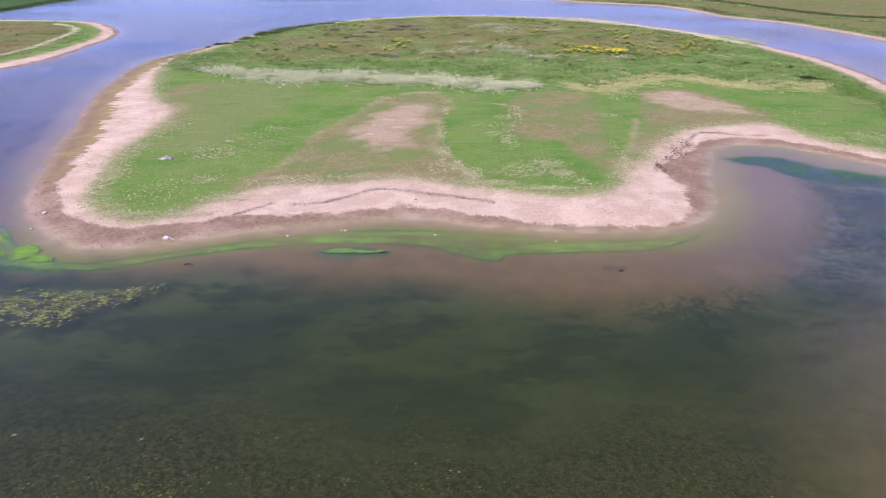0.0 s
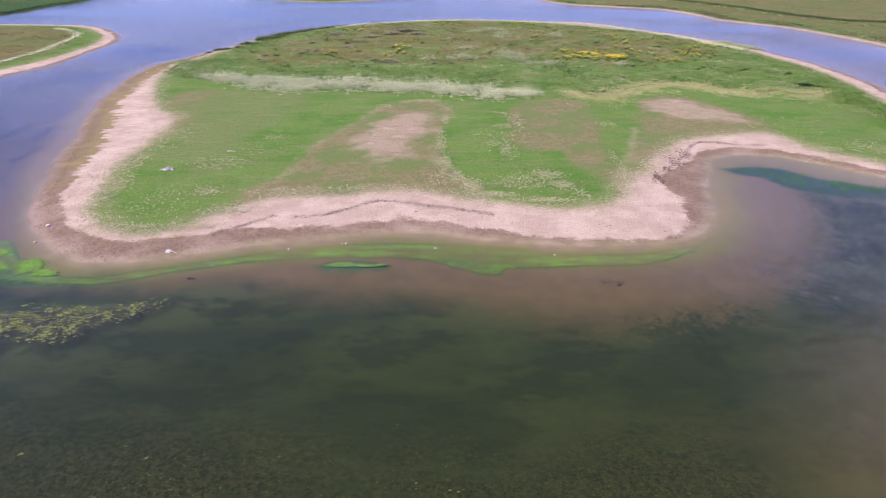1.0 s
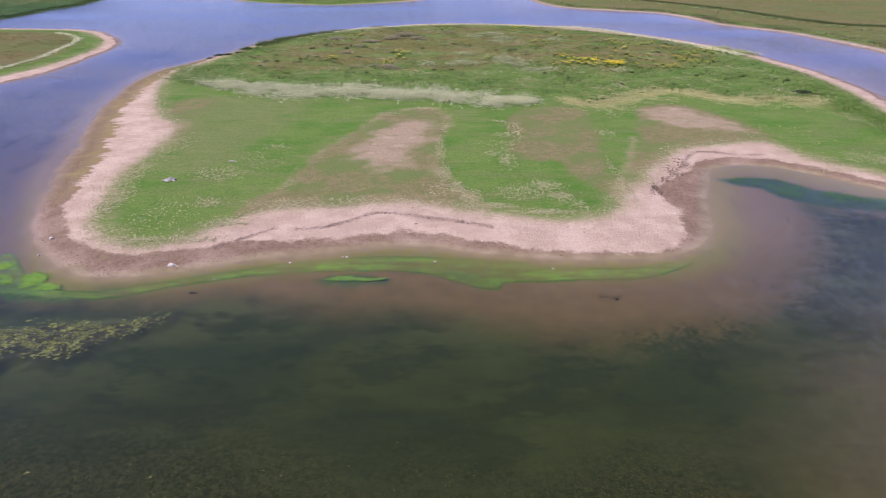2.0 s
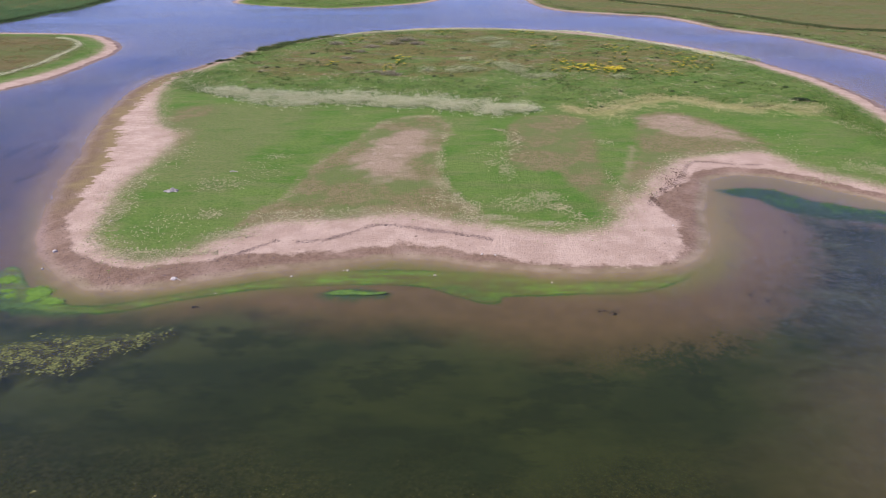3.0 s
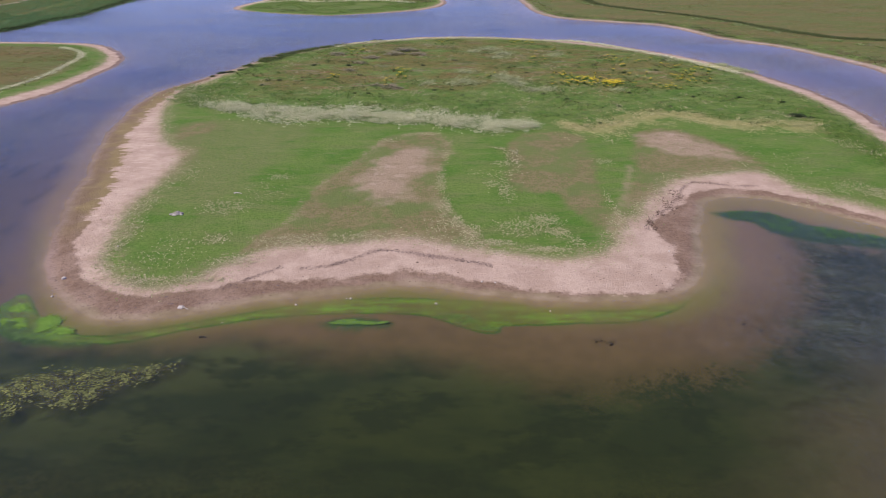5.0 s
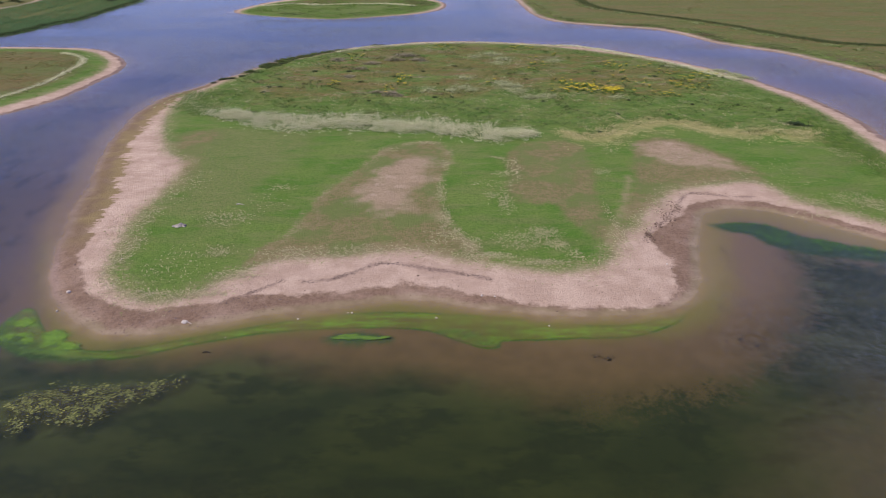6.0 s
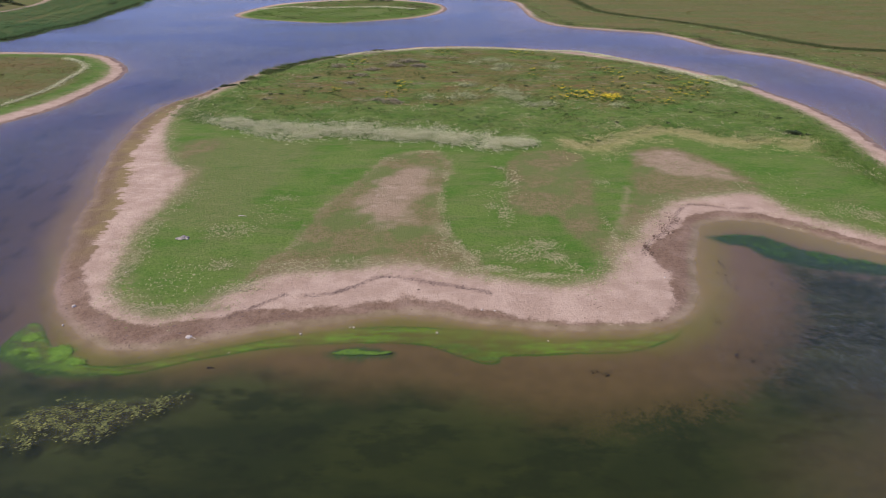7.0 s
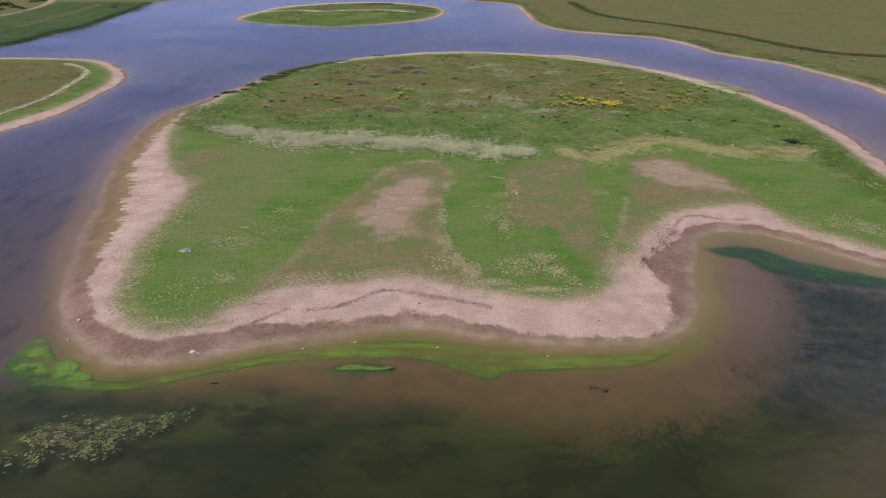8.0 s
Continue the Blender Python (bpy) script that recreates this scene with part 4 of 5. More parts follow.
    return tagged(ob, "flat sandy shores, green turf and muddy lake bed", "ground", kind="structure")


def mesh_of(name, verts, faces, material, smooth=False):
    me = bpy.data.meshes.new(name)
    me.from_pydata(verts, [], faces)
    me.materials.append(material)
    if smooth:
        me.polygons.foreach_set("use_smooth", np.ones(len(faces), bool))
    me.update()
    return me


def grid_mesh(name, xs, ys, z, material):
    gx, gy = np.meshgrid(xs, ys)
    i = np.arange(len(xs) * len(ys)).reshape(len(ys), len(xs))
    faces = np.stack([i[:-1, :-1], i[:-1, 1:], i[1:, 1:], i[1:, :-1]], -1).reshape(-1, 4)
    return mesh_of(name, np.c_[gx.ravel(), gy.ravel(), np.full(gx.size, z)].tolist(), faces.tolist(), material), np.c_[gx.ravel(), gy.ravel()]


def build_water():
    xs, ys = graded(-70, 70, 1.0, 1.05, 300), graded(20, 90, 1.0, 1.04, 600)
    me, pts = grid_mesh("water", xs, ys[ys > -280], 0.0, WATER)
    depth = np.maximum(-height(pts, None, sinking(pts)), 0.0)
    me.attributes.new("depth", "FLOAT", "POINT").data.foreach_set("value", depth.astype(np.float32))
    breeze = np.clip((pts[:, 0] - 16) / 22, 0, 1) * np.clip((75 - pts[:, 1]) / 25, 0, 1)
    me.attributes.new("breeze", "FLOAT", "POINT").data.foreach_set("value", breeze.astype(np.float32))
    return tagged(new("water", me), "still shallow lake water, brown inshore and dark green beyond", "water", kind="structure")


build_ground()
build_water()

# ---- plants ----
rng = np.random.default_rng(7)


def scatter(points, count):
    """Random places inside a smooth closed outline."""
    line = spline(points)
    low, high = line[:, :2].min(0), line[:, :2].max(0)
    p = rng.uniform(low, high, (count * 4, 2))
    return p[inside(p, line)][:count]


def scatter_band(points, count, edge=0.35):
    line = spline(points, False)
    k = rng.integers(0, len(line) - 1, count)
    s = rng.random(count)[:, None]
    p = line[k] * (1 - s) + line[k + 1] * s
    half = p[:, 2] if line.shape[1] > 2 else np.full(count, 1.0)
    r = half * np.sqrt(rng.random(count)) * (1 + edge * rng.normal(size=count) * 0.5)
    a = rng.random(count) * 2 * np.pi
    return p[:, :2] + np.c_[np.cos(a), np.sin(a)] * r[:, None]


def clumps(places, z, radius, tall, leaves, leaf, upright=0.5):
    """Leaf clumps: at each place a low dome of small bent leaves. radius and tall are arrays."""
    m = len(places)
    a = rng.random((m, leaves)) * 2 * np.pi
    r = np.sqrt(rng.random((m, leaves)))
    cx = places[:, :1] + np.cos(a) * r * radius[:, None]
    cy = places[:, 1:] + np.sin(a) * r * radius[:, None]
    cz = z[:, None] + tall[:, None] * (1 - 0.75 * r ** 2) * rng.uniform(0.25, 1.0, (m, leaves))
    size = leaf * rng.uniform(0.6, 1.4, (m, leaves))
    turn = rng.random((m, leaves)) * 2 * np.pi
    rise = upright * rng.uniform(0.2, 1.6, (m, leaves))
    ux, uy = np.cos(turn), np.sin(turn)
    w = 0.45 * size
    base = np.stack([cx, cy, cz], -1)
    along = np.stack([ux * size * np.cos(rise), uy * size * np.cos(rise), size * np.sin(rise)], -1)
    side = np.stack([-uy * w, ux * w, rng.uniform(-0.3, 0.3, (m, leaves)) * w], -1)
    v = np.stack([base - along * 0.5, base + side, base + along * 0.5, base - side], 2).reshape(-1, 3)
    f = np.arange(len(v)).reshape(-1, 4)
    return v, f


def plant_stuff(name, label, places, material, radius, tall, leaves, leaf, upright=0.5, spread=0.35):
    m = len(places)
    vary = np.exp(rng.normal(size=m) * spread)
    v, f = clumps(places, height(places), radius * vary, np.asarray(tall) * vary, leaves, leaf, upright)
    ob = new(name, mesh_of(name, v.tolist(), f.tolist(), material))
    return tagged(ob, label, name.replace("_", " "), kind="stuff")


def part(name, mesh, parent, label=""):
    """One mesh as a part under a thing."""
    ob = new(name, mesh)
    ob.parent = parent
    return tagged(ob, label)


def flakes(places, z, size, dome=0.06, flat=0.6):
    """Small irregular floating flakes, six-sided, raised in the middle."""
    m = len(places)
    a = np.arange(6) / 6 * 2 * np.pi + rng.random((m, 1)) * 6.3
    r = size[:, None] * rng.uniform(0.55, 1.2, (m, 6))
    lean = rng.random((m, 1)) * np.pi
    x, y = np.cos(a) * r, np.sin(a) * r * flat
    rim = np.stack([places[:, :1] + x * np.cos(lean * 0.3) - y * np.sin(lean * 0.3), places[:, 1:] + x * np.sin(lean * 0.3) + y * np.cos(lean * 0.3), np.broadcast_to(z[:, None], x.shape)], -1)
    top = np.c_[places, z + dome * rng.uniform(0.5, 1.5, m)][:, None]
    v = np.concatenate([rim, top], 1).reshape(-1, 3)
    k = np.arange(m)[:, None] * 7
    f = np.concatenate([np.stack([k[:, 0] + j, k[:, 0] + (j + 1) % 6, k[:, 0] + 6], -1) for j in range(6)])
    return v, f


def flake_stuff(name, label, places, material, size, z=0.012, dome=0.03, flat=0.6, category=""):
    """Flakes at one level, or on the ground where z is None."""
    m = len(places)
    z = np.full(m, z) if z is not None else height(places) + 0.01
    v, f = flakes(places, z + rng.random(m) * 0.008, size * np.exp(rng.normal(size=m) * 0.45), dome, flat)
    return tagged(new(name, mesh_of(name, v.tolist(), f.tolist(), material)), label, category or name.replace("_", " "), kind="stuff")


def in_spots(spots, share=1.0):
    out = []
    for x, y, rx, ry, count in spots:
        m = int(count * share)
        a, r = rng.random(m) * 2 * np.pi, np.sqrt(rng.random(m)) * (1 + 0.25 * rng.normal(size=m))
        out.append(np.c_[x + np.cos(a) * r * rx, y + np.sin(a) * r * ry])
    return np.concatenate(out)


# drifts of herbs on the island
wide_band = [(x, y, w * 1.55) for x, y, w in WHITE_BAND]
band_places = scatter_band(wide_band, 15000, 0.7)
band_places = band_places[wobble(band_places, 1.5, 1) + 0.7 * wobble(band_places, 0.5, 4) > rng.normal(size=len(band_places)) * 0.35 - 0.3]
# green leaves set 0.6 m nearer also stand in for shade at the drift's foot
plant_stuff("green_undergrowth", "green leaves under pale seeding herbs, standing in for the shade at their foot", scatter_band(wide_band, 2200) - (0, 0.6), GREEN_LEAF, 0.45, 0.26, 10, 0.18, 0.3)
plant_stuff("pale_herbs", "dense drift of whitish seeding herbs on the turf", band_places, PALE_LEAF, 0.34, 0.42 + 0.38 * np.clip(wobble(band_places, 1.1, 6), -0.8, 1), 18, 0.12, 0.75, 0.6)
yellow_places = scatter_band([(x, y, w * 2.6) for x, y, w in YELLOW_BAND], 9000, 0.9)
yellow_places = yellow_places[wobble(yellow_places, 1.4, 3) + 0.7 * wobble(yellow_places, 0.5, 1) > rng.normal(size=len(yellow_places)) * 0.6 + 0.15]
plant_stuff("yellowed_herbs", "drift of pale yellow seeding herbs", yellow_places, YELLOW_LEAF, 0.3, 0.2, 10, 0.11, 0.2, 0.5)
plant_stuff("shore_herbs", "pale herbs along the back shore of the island", scatter_band(BACK_PALE, 3200), PALE_LEAF, 0.5, 0.35, 10, 0.26, 0.2)
plant_stuff("leafy_herbs", "fresh green leafy herbs beside the pale drift", scatter_band(WEST_GREEN, 800, 0.8), GREEN_LEAF, 0.4, 0.22, 9, 0.2, 0.25, 0.5)
plant_stuff("pale_leafy_herbs", "pale grey-green leafy herbs beside the shore", scatter_band(WEST_GREEN, 500, 0.9), GREY_LEAF, 0.35, 0.22, 9, 0.18, 0.25, 0.5)
herb_places = scatter(ROUGH, 30000)
herb_places = herb_places[field(herb_places, TURF, 5.0) > 0.8]
clumping = wobble(herb_places, 2.1, 1) + wobble(herb_places, 0.9, 5)
herb_places = herb_places[clumping > rng.normal(size=len(herb_places)) * 0.5 - 0.1]
faded = field(herb_places, BROWN_HERB, 20.0) + 8 * wobble(herb_places, 5.0, 3) + 4 * wobble(herb_places, 1.5, 1) > -1
plant_stuff("rough_herbage", "knee-high rough green herbage", herb_places[~faded], HERB_LEAF, 0.5, 0.18, 11, 0.15, 0.25, 0.6)
plant_stuff("browned_herbage", "rough brown and olive herbage on the high part of the island", herb_places[faded], BROWN_LEAF, 0.5, 0.18, 11, 0.16, 0.25, 0.6)

inland = scatter(ROUGH, 14000)
inland = inland[field(inland, TURF, 5.0) > 1.5]
lumps = wobble(inland, 3.1, 6) + 0.8 * wobble(inland, 1.1, 2)
high = field(inland, BROWN_HERB, 10.0) > 0
plant_stuff("dark_tussocks", "dark green tussocks among rough herbage", inland[lumps > 0.52 + 0.1 * high], RUSH_LEAF, 0.55, 0.55, 14, 0.18, 0.7, 0.7)
plant_stuff("seed_heads", "pale seed heads among rough herbage", inland[lumps < -0.5], STRAW_LEAF, 0.5, 0.35, 9, 0.16, 0.5, 0.7)
plant_stuff("green_mounds", "rounded fresh green clumps among rough herbage", inland[(lumps > 0.0) & (lumps < 0.4) & ~high], GREEN_LEAF, 0.6, 0.6, 14, 0.18, 0.6, 0.6)

heath = scatter(ROUGH, 2600)
heath = heath[(field(heath, TURF, 5.0) > 3) & (wobble(heath, 4.0, 3) + 0.6 * wobble(heath, 1.5, 1) > 0.25)]
grown = field(heath, BROWN_HERB, 10.0) > -3
plant_stuff("heath_clumps", "rounded dark green clumps standing over brown herbage", heath[grown][::2], RUSH_LEAF, 0.9, 0.85, 40, 0.16, 0.7, 0.4)
plant_stuff("faded_clumps", "faded grey-brown clumps among brown herbage", heath[grown & (heath[:, 0] < 5)][1::4], MAUVE_LEAF, 1.0, 0.6, 40, 0.15, 0.6, 0.4)
plant_stuff("fresh_clumps", "bright green leafy clumps in rough herbage", heath[~grown], HERB_LEAF, 0.8, 0.5, 30, 0.15, 0.6, 0.4)

# turf
turf_places = scatter(TURF, 26000)
turf_places = turf_places[(field(turf_places, ROUGH, 3.0) < 0) & (field(turf_places, BARE_CORE, 3.0) < 0)]
clumping = wobble(turf_places, 1.7, 2) + wobble(turf_places, 0.6, 8)
turf_places = turf_places[clumping > rng.normal(size=len(turf_places)) * 0.6 + 0.2]
plant_stuff("turf_tufts", "short uneven tufts in grazed green turf", turf_places, TURF_LEAF, 0.25, 0.06, 7, 0.1, 0.3, 0.5)
plant_stuff("bleached_tufts", "small bleached seed heads scattered over turf", in_spots(PALE_SPECKS, 1.9), STRAW_LEAF, 0.12, 0.1, 6, 0.09, 0.3, 0.5)
pale_edge = scatter_band(PALE_EDGE, 900, 1.4)
pale_edge = pale_edge[wobble(pale_edge, 0.5, 2) + wobble(pale_edge, 0.2, 5) > rng.normal(size=len(pale_edge)) * 0.6 + 0.65]
plant_stuff("pale_turf_edge", "whitish seeding tufts along the edge of a dry patch", pale_edge, STRAW_LEAF, 0.17, 0.16, 7, 0.11, 0.5, 0.5)
rim = spline(GRASS_FRONT, False)
rim_places = rim[rng.integers(0, len(rim), 4200), :2] + rng.normal(size=(4200, 2)) * (1.0, 1.0)
plant_stuff("shore_tufts", "straw-coloured tufts where turf thins into sand", rim_places, STRAW_LEAF, 0.12, 0.08, 5, 0.1, 0.4, 0.4)
sprigs = rim[rng.integers(0, len(rim), 700), :2] + rng.normal(size=(700, 2)) * (1.4, 1.4)
plant_stuff("green_sprigs", "small green sprigs in the sand at the turf edge", sprigs, TURF_LEAF, 0.1, 0.06, 4, 0.1, 0.4, 0.4)

# rushes and reeds along the far shores
fringe = np.c_[spline(BACK_FRINGE, False), np.full(len(spline(BACK_FRINGE, False)), 3.0)]
fringe_places = scatter_band(fringe, 2600, 0.9)
fringe_places = fringe_places[field(fringe_places, ISLAND, 5.0) > 0.6]
plant_stuff("rush_fringe", "dark rushes along the back shore of the island", fringe_places[wobble(fringe_places, 1.6, 2) > -0.3], RUSH_LEAF, 0.6, 0.5, 10, 0.28, 0.45, 0.6)
fringe = np.c_[spline(EAST_FRINGE, False), np.full(len(spline(EAST_FRINGE, False)), 3.2)]
plant_stuff("green_fringe", "tall fresh green herbs above the narrow beach", scatter_band(fringe, 1600, 1.3), TURF_LEAF, 0.45, 0.25, 10, 0.18, 0.3)
ditch = np.c_[spline(DITCH, False), np.full(len(spline(DITCH, False)), 3.0)]
plant_stuff("ditch_rushes", "dark line of rushes in a meadow ditch", scatter_band(ditch, 5000, 0.8), DITCH_LEAF, 0.7, 0.22, 10, 0.32, 0.4)
row = np.c_[spline(HEDGE_ROW, False), np.full(len(spline(HEDGE_ROW, False)), 2.4)]
row_places = scatter_band(row, 1500)
row_places = row_places[wobble(row_places, 1.8) > -0.1]
plant_stuff("meadow_tussocks", "broken row of dark green tussocks in the meadow", row_places[::2], GREEN_LEAF, 0.9, 0.6, 10, 0.3, 0.4)
plant_stuff("pale_tussocks", "broken row of pale bushy tussocks in the meadow", row_places[1::3], GREY_LEAF, 0.7, 0.7, 10, 0.3, 0.3)
meadow_places = scatter([(72, 345), (118, 250), (150, 195), (230, 190), (330, 320), (250, 480), (75, 480)], 7000)
meadow_places = meadow_places[(wobble(meadow_places, 6.0, 2) + wobble(meadow_places, 2.0, 4) > rng.normal(size=len(meadow_places)) * 0.4) & (land_field(meadow_places) > 5)]
plant_stuff("meadow_grass", "tussocky olive and brown meadow grass", meadow_places, BROWN_LEAF, 0.9, 0.2, 8, 0.4, 0.3, 0.6)
slope = spline(RIGHT_SHORE, False)
slope = slope[rng.integers(0, len(slope), 9000), :2] + rng.normal(size=(9000, 2)) * 9
above = land_field(slope)
slope, above = slope[(above > 4.5) & (above < 22)], above[(above > 4.5) & (above < 22)]
dim = wobble(slope * (1, 0.6), 4.0, 5) + 0.5 * wobble(slope, 1.4, 2)
plant_stuff("bank_herbs", "dark brown-green herbs on the far lake bank", slope[(dim > 0.35) & (above < 12)], RUSH_LEAF, 0.9, 0.35, 10, 0.3, 0.5, 0.5)
plant_stuff("bank_grass", "green grass along the far lake bank", slope[dim <= 0.35], HERB_LEAF, 0.9, 0.2, 8, 0.32, 0.4, 0.5)
bank = spline(RIGHT_SHORE, False)
bank = bank[rng.integers(0, len(bank), 4000), :2] + rng.normal(size=(4000, 2)) * 2.5
bank_land = land_field(bank)
bank = bank[(bank_land > 0.8) & (bank_land < 3.6)]
v, f = flakes(bank, height(bank), 0.22 * np.exp(rng.normal(size=len(bank)) * 0.5), 0.12, 0.8)
tagged(new("bank_stones", mesh_of("bank_stones", v.tolist(), f.tolist(), PALE_STONE)), "pale stones on the far lake bank", "stones", kind="stuff")
reed_line = np.array(REED_SHORE)[2:]
reed_places = []
for shift, count in ((3.0, 2500), (12.0, 2600), (24.0, 2400), (38.0, 2200), (50.0, 2000), (60.0, 1600)):
    strip = np.c_[spline(reed_line - (shift, 0), False), np.full(len(spline(reed_line, False)), 6.5)]
    reed_places.append(scatter_band(strip, count))
plant_stuff("reed_bed", "broad bed of tall green reeds on the lake shore", np.concatenate(reed_places), REED_LEAF, 1.3, 0.5, 13, 0.3, 0.3, 0.25)
edge = np.c_[spline(reed_line - (1.2, 0), False), np.full(len(spline(reed_line, False)), 2.2)]
edge_places = scatter_band(edge, 1800)
plant_stuff("reed_margin", "dark reeds at the water's edge", edge_places[land_field(edge_places) > -0.3], DARK_LEAF, 0.8, 0.5, 10, 0.35, 0.5)
crest = np.c_[spline(LEFT_SPIT_CREST, False), np.full(len(spline(LEFT_SPIT_CREST, False)), 1.0)]
plant_stuff("spit_herbs", "pale line of seeding herbs on the grassy spit", scatter_band(crest, 1500, 1.3), PALE_LEAF, 0.4, 0.25, 10, 0.16, 0.2, 0.5)
plant_stuff("islet_herbs", "pale line of seeding herbs across the islet", scatter_band([(x, y, w * 2.2) for x, y, w in MID_CREST], 900), PALE_LEAF, 1.0, 0.4, 9, 0.45, 0.2)

islet = scatter(MID_ISLE_GRASS, 3000)
patchy = wobble(islet, 6.0, 2) + 0.6 * wobble(islet, 2.0, 5)
plant_stuff("islet_grass", "uneven green grass on the far islet", islet[patchy < 0.2], TURF_LEAF, 1.0, 0.3, 8, 0.45, 0.4, 0.5)
plant_stuff("islet_rushes", "dark green rushes on the far islet", islet[(patchy > 0.35) & ((islet[:, 0] > -30) | (islet[:, 1] < 350))], RUSH_LEAF, 1.1, 0.5, 9, 0.45, 0.5, 0.5)
spit = scatter(LEFT_SPIT_GRASS, 5200)
spit = spit[wobble(spit, 3.0, 4) + wobble(spit, 1.1, 2) > rng.normal(size=len(spit)) * 0.5]
outer = field(spit, LEFT_SPIT_GRASS, 10.0) < 8.5
plant_stuff("spit_grass", "short green grass round the edge of the spit", spit[outer], TURF_LEAF, 0.6, 0.12, 8, 0.24, 0.4, 0.5)
plant_stuff("spit_herbage", "olive and brown herbage in the middle of the spit", spit[~outer], BROWN_LEAF, 0.7, 0.16, 8, 0.28, 0.4, 0.5)

# floating and drowned plants
algae_places = scatter(ALGAE, 9000)
keep = wobble(algae_places * (0.3, 1.0), 0.7, 4) + 0.5 * wobble(algae_places, 0.4, 2) > rng.normal(size=len(algae_places)) * 0.3 + 0.3
algae_places = algae_places[keep & (field(algae_places, ISLAND, 3.0) < -1.2)]
west_mat = algae_places[:, 0] < -33
west_places = np.concatenate([algae_places[west_mat][::3], in_spots([(-41.0, 50.2, 2.1, 0.9, 2300), (-37.9, 50.2, 1.4, 1.3, 2600), (-36.2, 48.9, 1.6, 0.7, 1300), (-42.0, 53.0, 0.9, 0.7, 800)])])
west_places = west_places[wobble(west_places * (0.6, 1), 0.9, 5) + 0.7 * wobble(west_places, 0.3, 3) > rng.normal(size=len(west_places)) * 0.3 + 0.05]
flake_stuff("algae_slick", "streaky green algae slick on the shallows", algae_places[~west_mat], SLIME_LEAF, 0.06, z=None, dome=0.001, flat=0.4, category="algae")
flake_stuff("algae_mat", "bright green algae mat off the sandy tip", west_places, ALGAE_LEAF, 0.07, z=-0.004, dome=0.006, flat=0.5, category="algae")
lens = scatter(ALGAE_LENS, 2600) * (0.92, 0.75) + (-0.6, 12.6)
lens = lens[field(lens, ALGAE_LENS, 3.0) + 0.5 * wobble(lens * (0.5, 1), 0.4, 2) + 0.3 * wobble(lens * (0.6, 1), 0.15, 5) > 0.28 + 0.12 * rng.normal(size=len(lens))]
flake_stuff("algae_fringe", "dark green algae just under the surface off the sandy tip", scatter(ALGAE_WEST, 1200), GREEN_LEAF, 0.07, z=None, dome=0.004, flat=0.5, category="algae")
flake_stuff("algae_lens", "lens-shaped bright green algae mat on brown shallows", lens, ALGAE_LEAF, 0.075, z=-0.02, dome=0.005, flat=0.4, category="algae")
flake_stuff("algae_patch", "bright green algae patch on the shallows", in_spots([(0.6, 51.6, 1.6, 0.4, 400), (2.4, 50.8, 1.3, 0.45, 380), (4.2, 49.6, 1.2, 0.35, 360)]), ALGAE_LEAF, 0.06, z=None, dome=0.005, flat=0.4, category="algae")
weed_places = np.concatenate([scatter(WEED_PATCH, 5200), scatter(WEED_PATCH_B, 560), scatter(WEED_PATCH_C, 260)])
weed_places = weed_places + 0.4 * rng.normal(size=weed_places.shape)
weed_places = weed_places[0.5 * wobble(weed_places * (0.6, 1), 0.45, 3) + wobble(weed_places * (0.7, 1), 0.2, 6) > rng.normal(size=len(weed_places)) * 0.5 + 0.05]
flake_stuff("floating_pondweed", "broken raft of olive and yellow floating pondweed", weed_places, WEED_LEAF, 0.072, z=0.004, dome=0.012, flat=0.6, category="pondweed")
sparse = np.c_[rng.uniform(-48, 34, 60000), rng.uniform(15, 37, 60000)]
thick = np.clip((34 - sparse[:, 1]) / 14, 0, 1) * np.clip((40 - sparse[:, 0]) / 60, 0.15, 1)
sparse = sparse[(wobble(sparse, 2.6, 2) + wobble(sparse, 0.25, 7)) * 0.32 + thick - 0.55 > rng.random(len(sparse)) * 0.9]
flake_stuff("drowned_pondweed", "scattered tips of pondweed just under dark water", sparse, SPECK_LEAF, 0.042, z=0.002, dome=0.004, flat=0.5, category="pondweed")
flake_stuff("bed_weed", "dark weed scraps on the brown lake bed", in_spots(BED_SPECKS, 1.4), DARK_WEED, 0.09, z=-0.05, flat=0.5, category="waterweed")

bay = scatter(BAY_ALGAE, 4200)
flake_stuff("bay_algae", "dark green algae belt in the sheltered bay", bay[wobble(bay, 0.9, 3) + wobble(bay, 0.3, 1) > rng.normal(size=len(bay)) * 0.4], BAY_LEAF, 0.09, z=0.003, dome=0.004, flat=0.4, category="algae")

# wrack lines and the little broken scarp in the sand
for line, count, spread in ((WRACK_A, 420, 0.45), (WRACK_B, 1500, 0.42), (SCARP, 900, 0.4)):
    path = np.c_[spline(line, False), np.full(len(spline(line, False)), spread)]
    p = scatter_band(path, count)
    p += np.c_[np.zeros(len(p)), 0.3 * wobble(p, 0.5)]
    p = p[wobble(p, 0.8, count) > rng.normal(size=len(p)) * 0.5 - 0.3]
    v, f = flakes(p, height(p) + 0.005, 0.055 * np.exp(rng.normal(size=len(p)) * 0.5), 0.03, 0.5)
    tagged(new("wrack_line", mesh_of("wrack_line", v.tolist(), f.tolist(), WRACK)), "thin dark line of dried wrack and crumbs on pale sand", "wrack", kind="stuff")
pebbles = np.concatenate([scatter(WET_TIP, 700), scatter(WET_BAY, 160)])
v, f = flakes(pebbles, height(pebbles), 0.05 * np.exp(rng.normal(size=len(pebbles)) * 0.5), 0.04, 0.8)
tagged(new("pebbles", mesh_of("pebbles", v.tolist(), f.tolist(), WRACK)), "small dark clods and pebbles on wet sand", "pebbles", kind="stuff")

